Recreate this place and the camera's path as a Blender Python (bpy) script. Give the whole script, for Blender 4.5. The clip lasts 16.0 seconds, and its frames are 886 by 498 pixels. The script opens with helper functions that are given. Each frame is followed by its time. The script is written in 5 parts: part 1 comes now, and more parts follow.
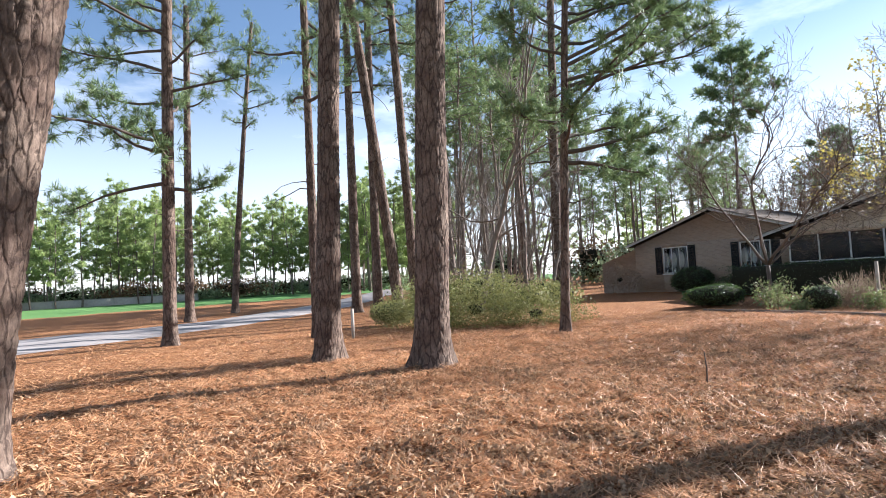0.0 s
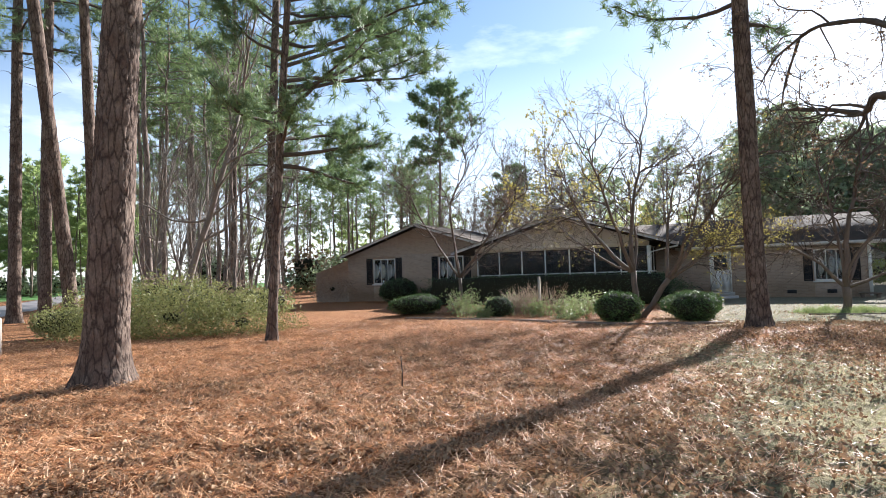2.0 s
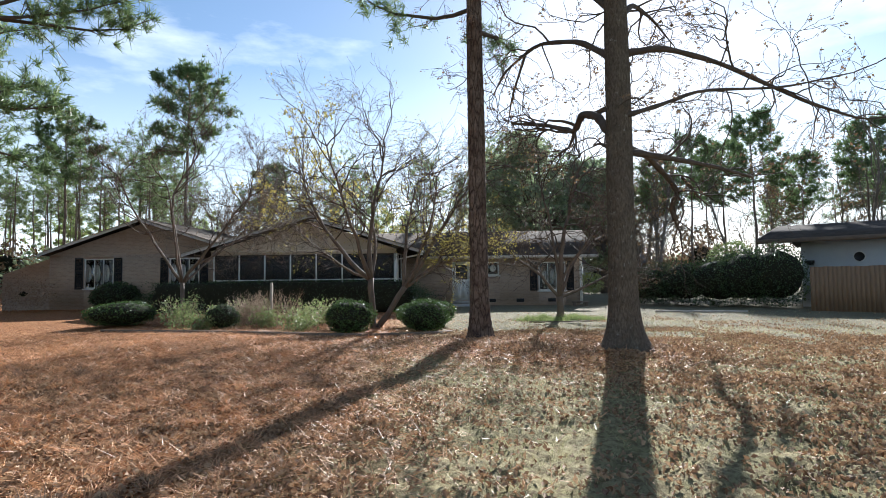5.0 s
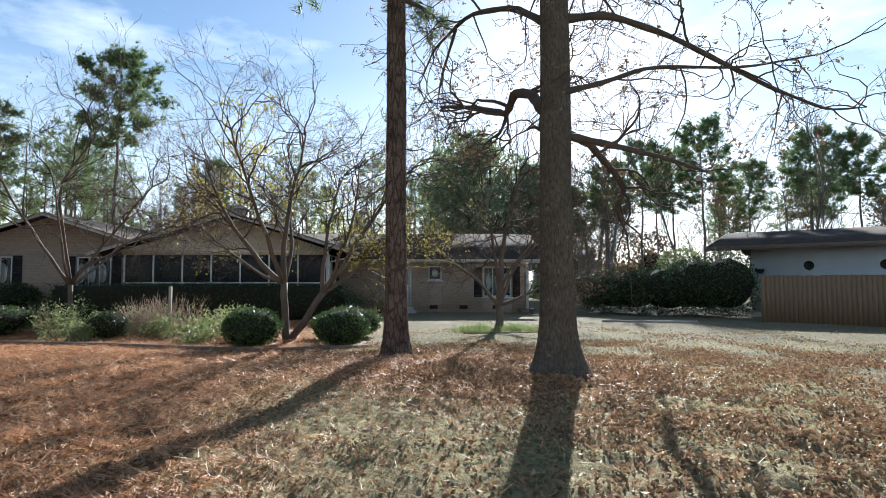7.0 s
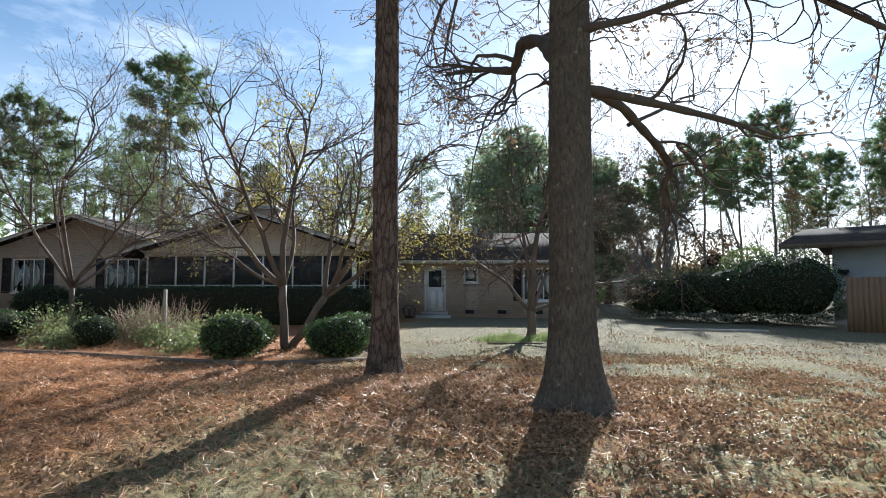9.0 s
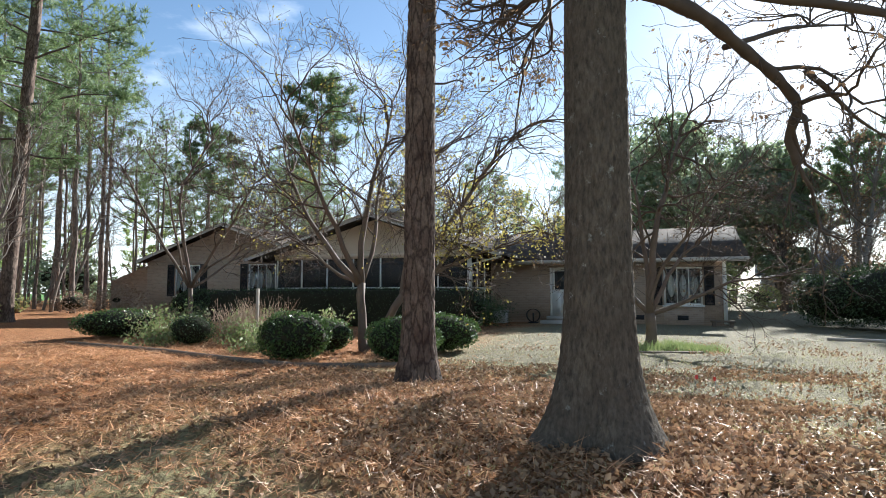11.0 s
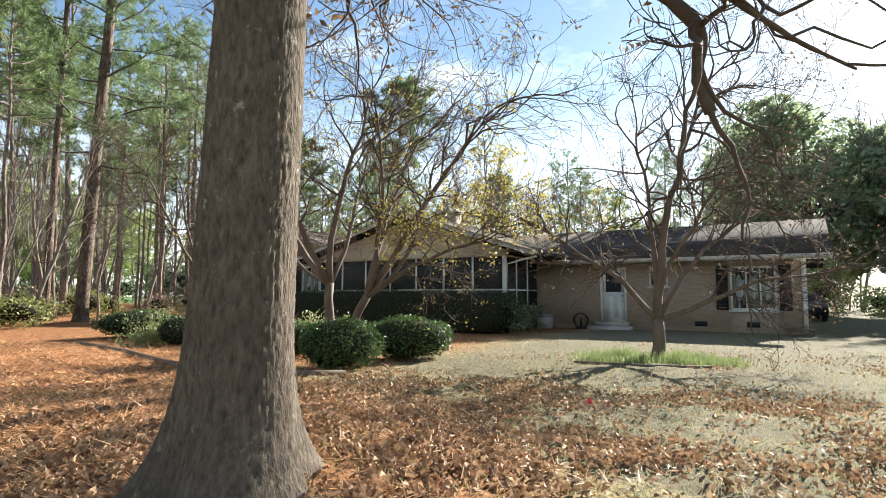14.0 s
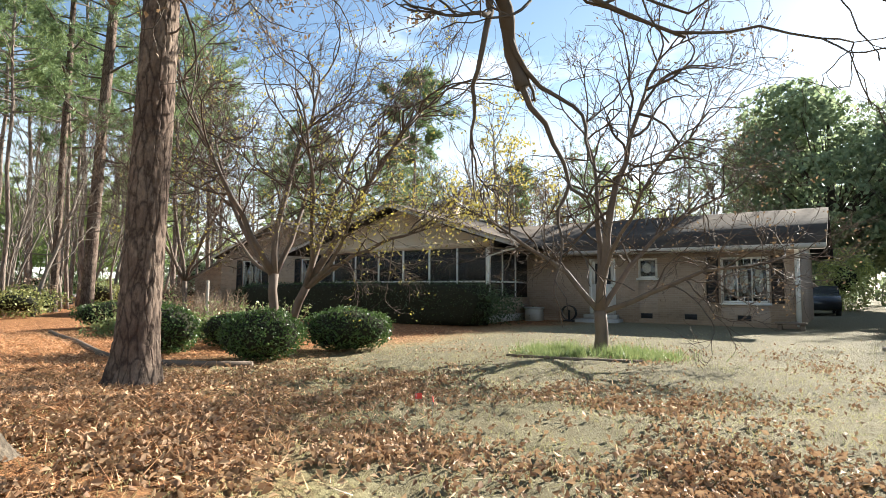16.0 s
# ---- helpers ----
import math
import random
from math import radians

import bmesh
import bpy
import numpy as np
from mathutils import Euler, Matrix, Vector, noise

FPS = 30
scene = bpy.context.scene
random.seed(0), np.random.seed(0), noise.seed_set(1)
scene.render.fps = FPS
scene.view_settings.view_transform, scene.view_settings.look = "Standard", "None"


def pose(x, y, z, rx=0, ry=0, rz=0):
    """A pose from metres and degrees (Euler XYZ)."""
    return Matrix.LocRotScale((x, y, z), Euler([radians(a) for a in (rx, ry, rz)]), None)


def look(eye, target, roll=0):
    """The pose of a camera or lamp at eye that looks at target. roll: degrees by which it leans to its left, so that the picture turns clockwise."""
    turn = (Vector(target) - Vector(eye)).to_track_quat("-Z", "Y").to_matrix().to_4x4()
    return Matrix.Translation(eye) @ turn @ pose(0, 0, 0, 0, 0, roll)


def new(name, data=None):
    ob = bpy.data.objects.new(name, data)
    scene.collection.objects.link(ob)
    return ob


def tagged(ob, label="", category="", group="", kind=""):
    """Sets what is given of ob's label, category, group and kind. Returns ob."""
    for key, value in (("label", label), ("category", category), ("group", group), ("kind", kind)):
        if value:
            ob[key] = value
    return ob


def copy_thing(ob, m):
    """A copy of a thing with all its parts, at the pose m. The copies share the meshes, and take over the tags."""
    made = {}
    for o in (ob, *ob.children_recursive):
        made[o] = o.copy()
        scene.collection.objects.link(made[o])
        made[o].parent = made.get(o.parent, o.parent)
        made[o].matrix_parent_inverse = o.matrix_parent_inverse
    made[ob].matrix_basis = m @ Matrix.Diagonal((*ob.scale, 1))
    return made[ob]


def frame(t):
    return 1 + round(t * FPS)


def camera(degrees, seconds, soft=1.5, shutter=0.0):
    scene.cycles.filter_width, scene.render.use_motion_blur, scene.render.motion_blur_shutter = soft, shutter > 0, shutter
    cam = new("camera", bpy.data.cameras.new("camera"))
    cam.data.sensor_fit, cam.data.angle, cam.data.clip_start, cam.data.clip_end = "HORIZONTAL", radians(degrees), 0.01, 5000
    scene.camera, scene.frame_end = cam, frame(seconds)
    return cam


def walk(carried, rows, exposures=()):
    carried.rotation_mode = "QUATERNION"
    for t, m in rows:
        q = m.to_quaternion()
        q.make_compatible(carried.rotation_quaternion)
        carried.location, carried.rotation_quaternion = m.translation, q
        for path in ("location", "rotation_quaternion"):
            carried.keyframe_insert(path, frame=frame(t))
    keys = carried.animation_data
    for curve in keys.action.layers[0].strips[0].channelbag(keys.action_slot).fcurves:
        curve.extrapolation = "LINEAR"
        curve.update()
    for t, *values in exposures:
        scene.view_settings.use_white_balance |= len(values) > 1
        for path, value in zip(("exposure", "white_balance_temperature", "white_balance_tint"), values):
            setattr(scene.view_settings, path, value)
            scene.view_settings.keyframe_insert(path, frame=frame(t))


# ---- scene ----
cam = camera(74.0, 16.0, 0.9)
PATH = [
    (0, (-0.271, -0.771, 1.546), (-0.245, 1.226, 1.65), -3.1),
    (0.5, (-0.227, -0.733, 1.54), (0.097, 1.238, 1.638), -2.6),
    (1, (-0.221, -0.714, 1.55), (0.315, 1.21, 1.646), -2.4),
    (1.5, (-0.184, -0.599, 1.535), (0.566, 1.252, 1.63), -2.1),
    (2, (-0.043, -0.452, 1.483), (0.89, 1.314, 1.579), -1.7),
    (2.5, (0.182, -0.411, 1.497), (1.25, 1.277, 1.593), -1.6),
    (3, (0.386, -0.313, 1.514), (1.577, 1.291, 1.609), -1.4),
    (3.5, (0.711, -0.182, 1.462), (2.023, 1.323, 1.559), -1.2),
    (4, (1.062, -0.061, 1.434), (2.482, 1.344, 1.532), -0.9),
    (4.5, (1.471, 0.067, 1.457), (2.948, 1.412, 1.557), -0.8),
    (5, (1.797, 0.209, 1.451), (3.332, 1.487, 1.553), -0.7),
    (7.5, (4.444, 0.891, 1.501), (6.069, 2.05, 1.616), 0.0),
    (8, (4.987, 1.01, 1.473), (6.605, 2.18, 1.591), 0.1),
    (8.5, (5.509, 1.162, 1.468), (7.077, 2.398, 1.593), 0.1),
    (9, (6.14, 1.293, 1.491), (7.646, 2.603, 1.615), 0.0),
    (9.5, (6.749, 1.43, 1.457), (8.157, 2.845, 1.584), -0.0),
    (12, (9.781, 1.421, 1.192), (10.748, 3.163, 1.361), -0.7),
    (12.5, (10.328, 1.364, 1.198), (11.26, 3.125, 1.375), -1.0),
    (13, (10.785, 1.317, 1.187), (11.663, 3.106, 1.36), -0.3),
    (13.5, (11.379, 1.34, 1.222), (12.205, 3.154, 1.388), -0.1),
    (14, (11.778, 1.204, 1.192), (12.55, 3.041, 1.357), 0.1),
    (14.5, (12.27, 1.152, 1.19), (12.999, 3.007, 1.349), 0.2),
    (15, (12.703, 0.994, 1.16), (13.408, 2.86, 1.314), 0.2),
    (15.5, (13.167, 0.878, 1.155), (13.845, 2.754, 1.304), 0.2),
    (16, (13.627, 0.752, 1.167), (14.291, 2.633, 1.307), 0.2),
]
walk(cam, [(t, look(eye, target, roll)) for t, eye, target, roll in PATH],
     [(0, 1.78, 5980, 14), (2, 1.75, 6000, 12), (5, 1.44, 5900, 9), (9, 1.43, 5800, 7), (12, 1.78, 6100, 7), (14, 1.95, 6500, 7), (16, 1.97, 6600, 7)])

# ---- world, sun ----
SUN_AZ, SUN_EL = radians(67.5), radians(24.0)   # from +y towards +x
world = bpy.data.worlds.new("sky")
scene.world = world
world.use_nodes = True
wn, wl = world.node_tree.nodes, world.node_tree.links
wn.clear()
w_out = wn.new("ShaderNodeOutputWorld")
w_bg = wn.new("ShaderNodeBackground")
w_bg.inputs["Strength"].default_value = 0.054
w_sky = wn.new("ShaderNodeTexSky")
w_sky.sky_type = "NISHITA"
w_sky.sun_disc = False
w_sky.sun_elevation, w_sky.sun_rotation = SUN_EL, SUN_AZ
w_sky.dust_density, w_sky.air_density, w_sky.ozone_density = 0.3, 1.1, 2.0
w_co = wn.new("ShaderNodeTexCoord")
w_map = wn.new("ShaderNodeMapping")
w_map.inputs["Scale"].default_value = (1.6, 1.6, 5.0)
w_noise = wn.new("ShaderNodeTexNoise")
w_noise.inputs["Scale"].default_value, w_noise.inputs["Detail"].default_value = 1.5, 7.0
w_noise.inputs["Roughness"].default_value = 0.58
w_ramp = wn.new("ShaderNodeValToRGB")
w_ramp.color_ramp.elements[0].position, w_ramp.color_ramp.elements[1].position = 0.51, 0.78
w_ramp.color_ramp.elements[1].color = (0.8, 0.8, 0.8, 1)
w_mix = wn.new("ShaderNodeMixRGB")
w_mix.inputs["Color2"].default_value = (11.5, 11.8, 12.3, 1)
w_sep = wn.new("ShaderNodeSeparateXYZ")
w_low = wn.new("ShaderNodeValToRGB")
w_low.color_ramp.elements[0].position, w_low.color_ramp.elements[1].position = 0.0, 0.34
w_low.color_ramp.elements[0].color, w_low.color_ramp.elements[1].color = (0.62, 0.62, 0.62, 1), (0, 0, 0, 1)
w_dot = wn.new("ShaderNodeVectorMath")
w_dot.operation = "DOT_PRODUCT"
w_dot.inputs[1].default_value = (math.sin(SUN_AZ) * math.cos(SUN_EL), math.cos(SUN_AZ) * math.cos(SUN_EL), math.sin(SUN_EL))
w_sunward = wn.new("ShaderNodeMapRange")
for name, value in (("From Min", -0.9), ("From Max", 0.5), ("To Min", 0.45), ("To Max", 1.0)):
    w_sunward.inputs[name].default_value = value
w_haze = wn.new("ShaderNodeMixRGB")
w_haze.blend_type = "MULTIPLY"
w_haze.inputs["Fac"].default_value = 1.0
w_max = wn.new("ShaderNodeMixRGB")
w_max.blend_type = "LIGHTEN"
w_max.inputs["Fac"].default_value = 1.0
for a, b in ((w_co.outputs["Generated"], w_map.inputs["Vector"]), (w_map.outputs["Vector"], w_noise.inputs["Vector"]),
             (w_noise.outputs["Fac"], w_ramp.inputs["Fac"]), (w_ramp.outputs["Color"], w_max.inputs["Color1"]),
             (w_co.outputs["Generated"], w_sep.inputs[0]), (w_sep.outputs[2], w_low.inputs["Fac"]), (w_low.outputs["Color"], w_max.inputs["Color2"]),
             (w_co.outputs["Generated"], w_dot.inputs[0]), (w_dot.outputs["Value"], w_sunward.inputs["Value"]),
             (w_max.outputs["Color"], w_haze.inputs["Color1"]), (w_sunward.outputs["Result"], w_haze.inputs["Color2"]),
             (w_haze.outputs["Color"], w_mix.inputs["Fac"]),
             (w_sky.outputs["Color"], w_mix.inputs["Color1"]), (w_mix.outputs["Color"], w_bg.inputs["Color"]),
             (w_bg.outputs["Background"], w_out.inputs["Surface"])):
    wl.new(a, b)
sun_data = bpy.data.lights.new("sun", "SUN")
sun_data.energy, sun_data.angle, sun_data.color = 5.0, radians(0.55), (1.0, 0.95, 0.88)
sun = new("sun", sun_data)
sun.matrix_world = look((0, 0, 0), (-math.sin(SUN_AZ) * math.cos(SUN_EL), -math.cos(SUN_AZ) * math.cos(SUN_EL), -math.sin(SUN_EL)))
sun.location = (40, 17, 25)

rng = np.random.default_rng(7)


# ---- materials ----
class Nodes:
    """A short way to wire a node material."""

    def __init__(self, name, rough=0.9, spec=0.3):
        self.m = bpy.data.materials.new(name)
        self.m.use_nodes = True
        self.n, self.l = self.m.node_tree.nodes, self.m.node_tree.links
        self.b = self.n["Principled BSDF"]
        self.b.inputs["Roughness"].default_value = rough
        self.b.inputs["Specular IOR Level"].default_value = spec
        self.co = self.n.new("ShaderNodeTexCoord").outputs["Object"]

    def put(self, sock, value):
        if hasattr(value, "is_output"):
            self.l.new(value, sock)
        elif isinstance(value, (tuple, list)) and len(value) == 3 and sock.type == "RGBA":
            sock.default_value = (*value, 1)
        else:
            sock.default_value = value

    def noise(self, scale, detail=4.0, rough=0.55, vec=None, stretch=None, out="Fac"):
        v = vec if vec is not None else self.co
        if stretch:
            mp = self.n.new("ShaderNodeMapping")
            mp.inputs["Scale"].default_value = stretch
            self.l.new(v, mp.inputs["Vector"])
            v = mp.outputs["Vector"]
        t = self.n.new("ShaderNodeTexNoise")
        t.inputs["Scale"].default_value, t.inputs["Detail"].default_value, t.inputs["Roughness"].default_value = scale, detail, rough
        self.l.new(v, t.inputs["Vector"])
        return t.outputs[out]

    def voronoi(self, scale, feature="F1", out="Distance", stretch=None):
        v = self.co
        if stretch:
            mp = self.n.new("ShaderNodeMapping")
            mp.inputs["Scale"].default_value = stretch
            self.l.new(v, mp.inputs["Vector"])
            v = mp.outputs["Vector"]
        t = self.n.new("ShaderNodeTexVoronoi")
        t.feature = feature
        t.inputs["Scale"].default_value = scale
        self.l.new(v, t.inputs["Vector"])
        return t.outputs[out]

    def ramp(self, fac, *stops):
        r = self.n.new("ShaderNodeValToRGB")
        while len(r.color_ramp.elements) < len(stops):
            r.color_ramp.elements.new(0.5)
        for e, (p, c) in zip(r.color_ramp.elements, stops):
            e.position = p
            e.color = (*c, 1) if isinstance(c, tuple) else (c, c, c, 1)
        self.put(r.inputs["Fac"], fac)
        return r.outputs["Color"]

    def mix(self, fac, a, b, blend="MIX"):
        x = self.n.new("ShaderNodeMixRGB")
        x.blend_type = blend
        self.put(x.inputs["Fac"], fac), self.put(x.inputs["Color1"], a), self.put(x.inputs["Color2"], b)
        return x.outputs["Color"]

    def math(self, op, a, b=0.0):
        x = self.n.new("ShaderNodeMath")
        x.operation = op
        self.put(x.inputs[0], a), self.put(x.inputs[1], b)
        return x.outputs["Value"]

    def random(self):
        return self.n.new("ShaderNodeObjectInfo").outputs["Random"]

    def island(self):
        return self.n.new("ShaderNodeNewGeometry").outputs["Random Per Island"]

    def bump(self, height, strength=0.5, distance=0.02):
        x = self.n.new("ShaderNodeBump")
        x.inputs["Strength"].default_value, x.inputs["Distance"].default_value = strength, distance
        self.l.new(height, x.inputs["Height"])
        self.l.new(x.outputs["Normal"], self.b.inputs["Normal"])

    def done(self, color):
        self.put(self.b.inputs["Base Color"], color)
        return self.m


def leaf_material(name, dark, light, through_it=0.35, rough=0.5, scale=1.2):
    """Leaves: tint by leaf and by patch, with some light passing through."""
    k = Nodes(name, rough, 0.3)
    fac = k.math("ADD", k.math("MULTIPLY", k.island(), 0.68), k.math("MULTIPLY", k.noise(scale, 2), 0.45))
    tint = k.mix(k.ramp(fac, (0.08, 0.0), (0.92, 1.0)), dark, light)
    k.put(k.b.inputs["Base Color"], tint)
    tr = k.n.new("ShaderNodeBsdfTranslucent")
    k.put(tr.inputs["Color"], tint)
    mx = k.n.new("ShaderNodeMixShader")
    mx.inputs["Fac"].default_value = through_it
    k.l.new(k.b.outputs["BSDF"], mx.inputs[1]), k.l.new(tr.outputs["BSDF"], mx.inputs[2])
    k.l.new(mx.outputs["Shader"], k.n["Material Output"].inputs["Surface"])
    return k.m


def bark_material(name, deep, plate, pale, scale=1.0, stretch=(1, 1, 0.22), strength=0.8):
    k = Nodes(name, 0.92, 0.15)
    cell = k.voronoi(11 * scale, "DISTANCE_TO_EDGE", "Distance", stretch)
    crack = k.ramp(k.math("ADD", cell, k.math("MULTIPLY", k.math("SUBTRACT", k.noise(30 * scale, 4, 0.6), 0.5), 0.22)), (0.0, 0.25), (0.14, 1.0))
    grain = k.noise(38 * scale, 6, 0.65, stretch=(1, 1, 0.35))
    base = k.mix(k.ramp(k.noise(2.2 * scale, 4), (0.35, 0.0), (0.7, 1.0)), plate, pale)
    base = k.mix(k.ramp(grain, (0.35, 0.0), (0.75, 0.7)), base, deep)
    base = k.mix(crack, deep, base)
    k.bump(k.mix(0.45, crack, grain), strength, 0.03)
    return k.done(base)


def plain_material(name, color, other=None, scale=3.0, rough=0.7, spec=0.3, metal=0.0, bump=0.15, stretch=None):
    k = Nodes(name, rough, spec)
    k.b.inputs["Metallic"].default_value = metal
    other = other or tuple(c * 0.78 for c in color)
    big = k.noise(scale, 5, 0.6, stretch=stretch)
    fine = k.noise(scale * 22, 3, 0.6, stretch=stretch)
    c = k.mix(k.ramp(big, (0.35, 0.0), (0.72, 1.0)), color, other)
    c = k.mix(k.math("MULTIPLY", fine, 0.3), c, tuple(v * 0.6 for v in color))
    k.bump(fine, bump, 0.006)
    return k.done(c)


def brick_material(name, a, b, mortar):
    k = Nodes(name, 0.88, 0.2)
    t = k.n.new("ShaderNodeTexBrick")
    sep = k.n.new("ShaderNodeSeparateXYZ")
    k.l.new(k.co, sep.inputs[0])
    com = k.n.new("ShaderNodeCombineXYZ")
    k.put(com.inputs[0], k.math("ADD", sep.outputs[0], sep.outputs[1]))
    k.put(com.inputs[1], sep.outputs[2])
    k.l.new(com.outputs[0], t.inputs["Vector"])
    for n, v in (("Scale", 1.0), ("Brick Width", 0.21), ("Row Height", 0.075), ("Mortar Size", 0.006), ("Bias", 0.0), ("Mortar Smooth", 0.2)):
        t.inputs[n].default_value = v
    k.put(t.inputs["Color1"], a), k.put(t.inputs["Color2"], b), k.put(t.inputs["Mortar"], mortar)
    c = k.mix(k.math("MULTIPLY", k.noise(1.4, 5), 0.35), t.outputs["Color"], tuple(v * 0.65 for v in a))
    c = k.mix(k.math("MULTIPLY", k.noise(45, 3), 0.35), c, tuple(v * 0.7 for v in b))
    k.bump(k.math("SUBTRACT", 1.0, t.outputs["Fac"]), 0.6, 0.008)
    return k.done(c)


def glass_material(name, tint=(0.03, 0.035, 0.04)):
    k = Nodes(name, 0.06, 0.6)
    return k.done(tint)


def ground_material():
    """Pine straw by the pines, leaf-strewn dry lawn, pale sandy soil by the house, a mown fairway far off."""
    k = Nodes("ground_cover", 0.95, 0.1)
    sep = k.n.new("ShaderNodeSeparateXYZ")
    k.l.new(k.co, sep.inputs[0])
    x, y = sep.outputs[0], sep.outputs[1]
    wob = k.math("MULTIPLY", k.math("SUBTRACT", k.noise(0.35, 5, 0.6), 0.5), 7.0)
    fine = k.noise(14, 6, 0.7)
    mid = k.noise(2.4, 5, 0.65)
    tiny = k.noise(70, 4, 0.7)
    straw = k.mix(k.ramp(mid, (0.3, 0.0), (0.7, 1.0)), (0.38, 0.155, 0.065), (0.53, 0.25, 0.115))
    straw = k.mix(k.ramp(fine, (0.4, 0.0), (0.58, 0.95)), straw, (0.1, 0.04, 0.018))
    straw = k.mix(k.ramp(tiny, (0.5, 0.0), (0.72, 0.6)), straw, (0.66, 0.39, 0.18))
    lawn = k.mix(k.ramp(mid, (0.35, 0.0), (0.65, 1.0)), (0.36, 0.32, 0.165), (0.45, 0.385, 0.22))
    lawn = k.mix(k.ramp(k.noise(0.8, 4), (0.48, 0.0), (0.7, 0.7)), lawn, (0.27, 0.26, 0.11))
    lawn = k.mix(k.ramp(fine, (0.43, 0.0), (0.62, 0.85)), lawn, (0.16, 0.115, 0.065))
    soil = k.mix(k.ramp(mid, (0.3, 0.0), (0.7, 1.0)), (0.235, 0.215, 0.155), (0.175, 0.16, 0.108))
    soil = k.mix(k.ramp(fine, (0.46, 0.0), (0.66, 0.8)), soil, (0.19, 0.17, 0.09))
    soil = k.mix(k.ramp(tiny, (0.5, 0.0), (0.62, 0.85)), soil, (0.12, 0.085, 0.05))
    # straw gives way to lawn along a line that runs from the near yard to the flower bed
    edge = k.math("ADD", k.math("SUBTRACT", k.math("MULTIPLY", x, 0.6), k.math("MULTIPLY", y, 0.8)), k.math("ADD", 0.75, k.math("MULTIPLY", wob, 0.6)))
    mx, my = k.math("MULTIPLY", k.math("SUBTRACT", x, 12.0), 0.4), k.math("MULTIPLY", k.math("SUBTRACT", y, 6.4), 0.27)
    mound = k.math("ADD", k.math("MULTIPLY", mx, mx), k.math("MULTIPLY", my, my))
    mound = k.math("ADD", mound, k.math("MULTIPLY", wob, 0.12))
    lawn = k.mix(k.ramp(mound, (0.55, 0.9), (1.15, 0.0)), lawn, straw)
    c = k.mix(k.ramp(k.math("ADD", k.math("MULTIPLY", edge, 0.25), 0.5), (0.2, 0.0), (0.8, 1.0)), straw, lawn)
    # bare soil towards the house
    across = k.math("ADD", k.math("MULTIPLY", x, 0.809), k.math("MULTIPLY", y, 0.588))
    along = k.math("SUBTRACT", k.math("MULTIPLY", x, 0.588), k.math("MULTIPLY", y, 0.809))
    bare = k.math("ADD", k.math("SUBTRACT", across, 17.5), k.math("MULTIPLY", wob, 0.7))
    bare = k.ramp(k.math("ADD", k.math("MULTIPLY", bare, 0.16), 0.5), (0.3, 0.0), (0.7, 0.85))
    mid_yard = k.math("ADD", k.math("SUBTRACT", x, 14.1), k.math("MULTIPLY", wob, 0.8))
    mid_yard = k.ramp(k.math("ADD", k.math("MULTIPLY", mid_yard, 0.4), 0.5), (0.3, 0.0), (0.7, 0.7))
    bare = k.math("MAXIMUM", bare, mid_yard)
    right = k.ramp(k.math("ADD", k.math("MULTIPLY", k.math("ADD", along, 0.5), 0.3), 0.5), (0.3, 0.0), (0.7, 1.0))
    c = k.mix(k.math("MULTIPLY", bare, right), c, soil)
    # the fairway
    far = k.math("SUBTRACT", k.math("SUBTRACT", k.math("MULTIPLY", x, -0.78), k.math("MULTIPLY", y, -0.62)), 62.0)
    far = k.math("ADD", far, k.math("MULTIPLY", wob, 0.8))
    green = k.mix(k.noise(0.12, 3), (0.1, 0.22, 0.07), (0.15, 0.28, 0.09))
    c = k.mix(k.ramp(k.math("ADD", k.math("MULTIPLY", far, 0.12), 0.5), (0.45, 0.0), (0.6, 1.0)), c, green)
    k.bump(k.mix(0.5, fine, tiny), 1.0, 0.08)
    return k.done(c)


M_GROUND = ground_material()
M_STRAW = leaf_material("pine_straw", (0.17, 0.06, 0.022), (0.87, 0.5, 0.255), 0.2, 0.5, 3.0)
M_LITTER = leaf_material("dead_leaves", (0.12, 0.052, 0.026), (0.52, 0.345, 0.2), 0.2, 0.7, 2.0)
M_GRASS = leaf_material("winter_grass", (0.38, 0.33, 0.14), (0.52, 0.5, 0.25), 0.3, 0.7, 1.0)
M_PINE_BARK = bark_material("pine_bark", (0.026, 0.017, 0.014), (0.125, 0.084, 0.064), (0.27, 0.205, 0.158), 1.0, strength=0.6)
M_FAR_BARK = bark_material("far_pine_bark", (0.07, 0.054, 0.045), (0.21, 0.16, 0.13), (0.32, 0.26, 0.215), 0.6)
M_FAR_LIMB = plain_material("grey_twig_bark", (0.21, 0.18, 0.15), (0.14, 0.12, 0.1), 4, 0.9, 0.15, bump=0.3)
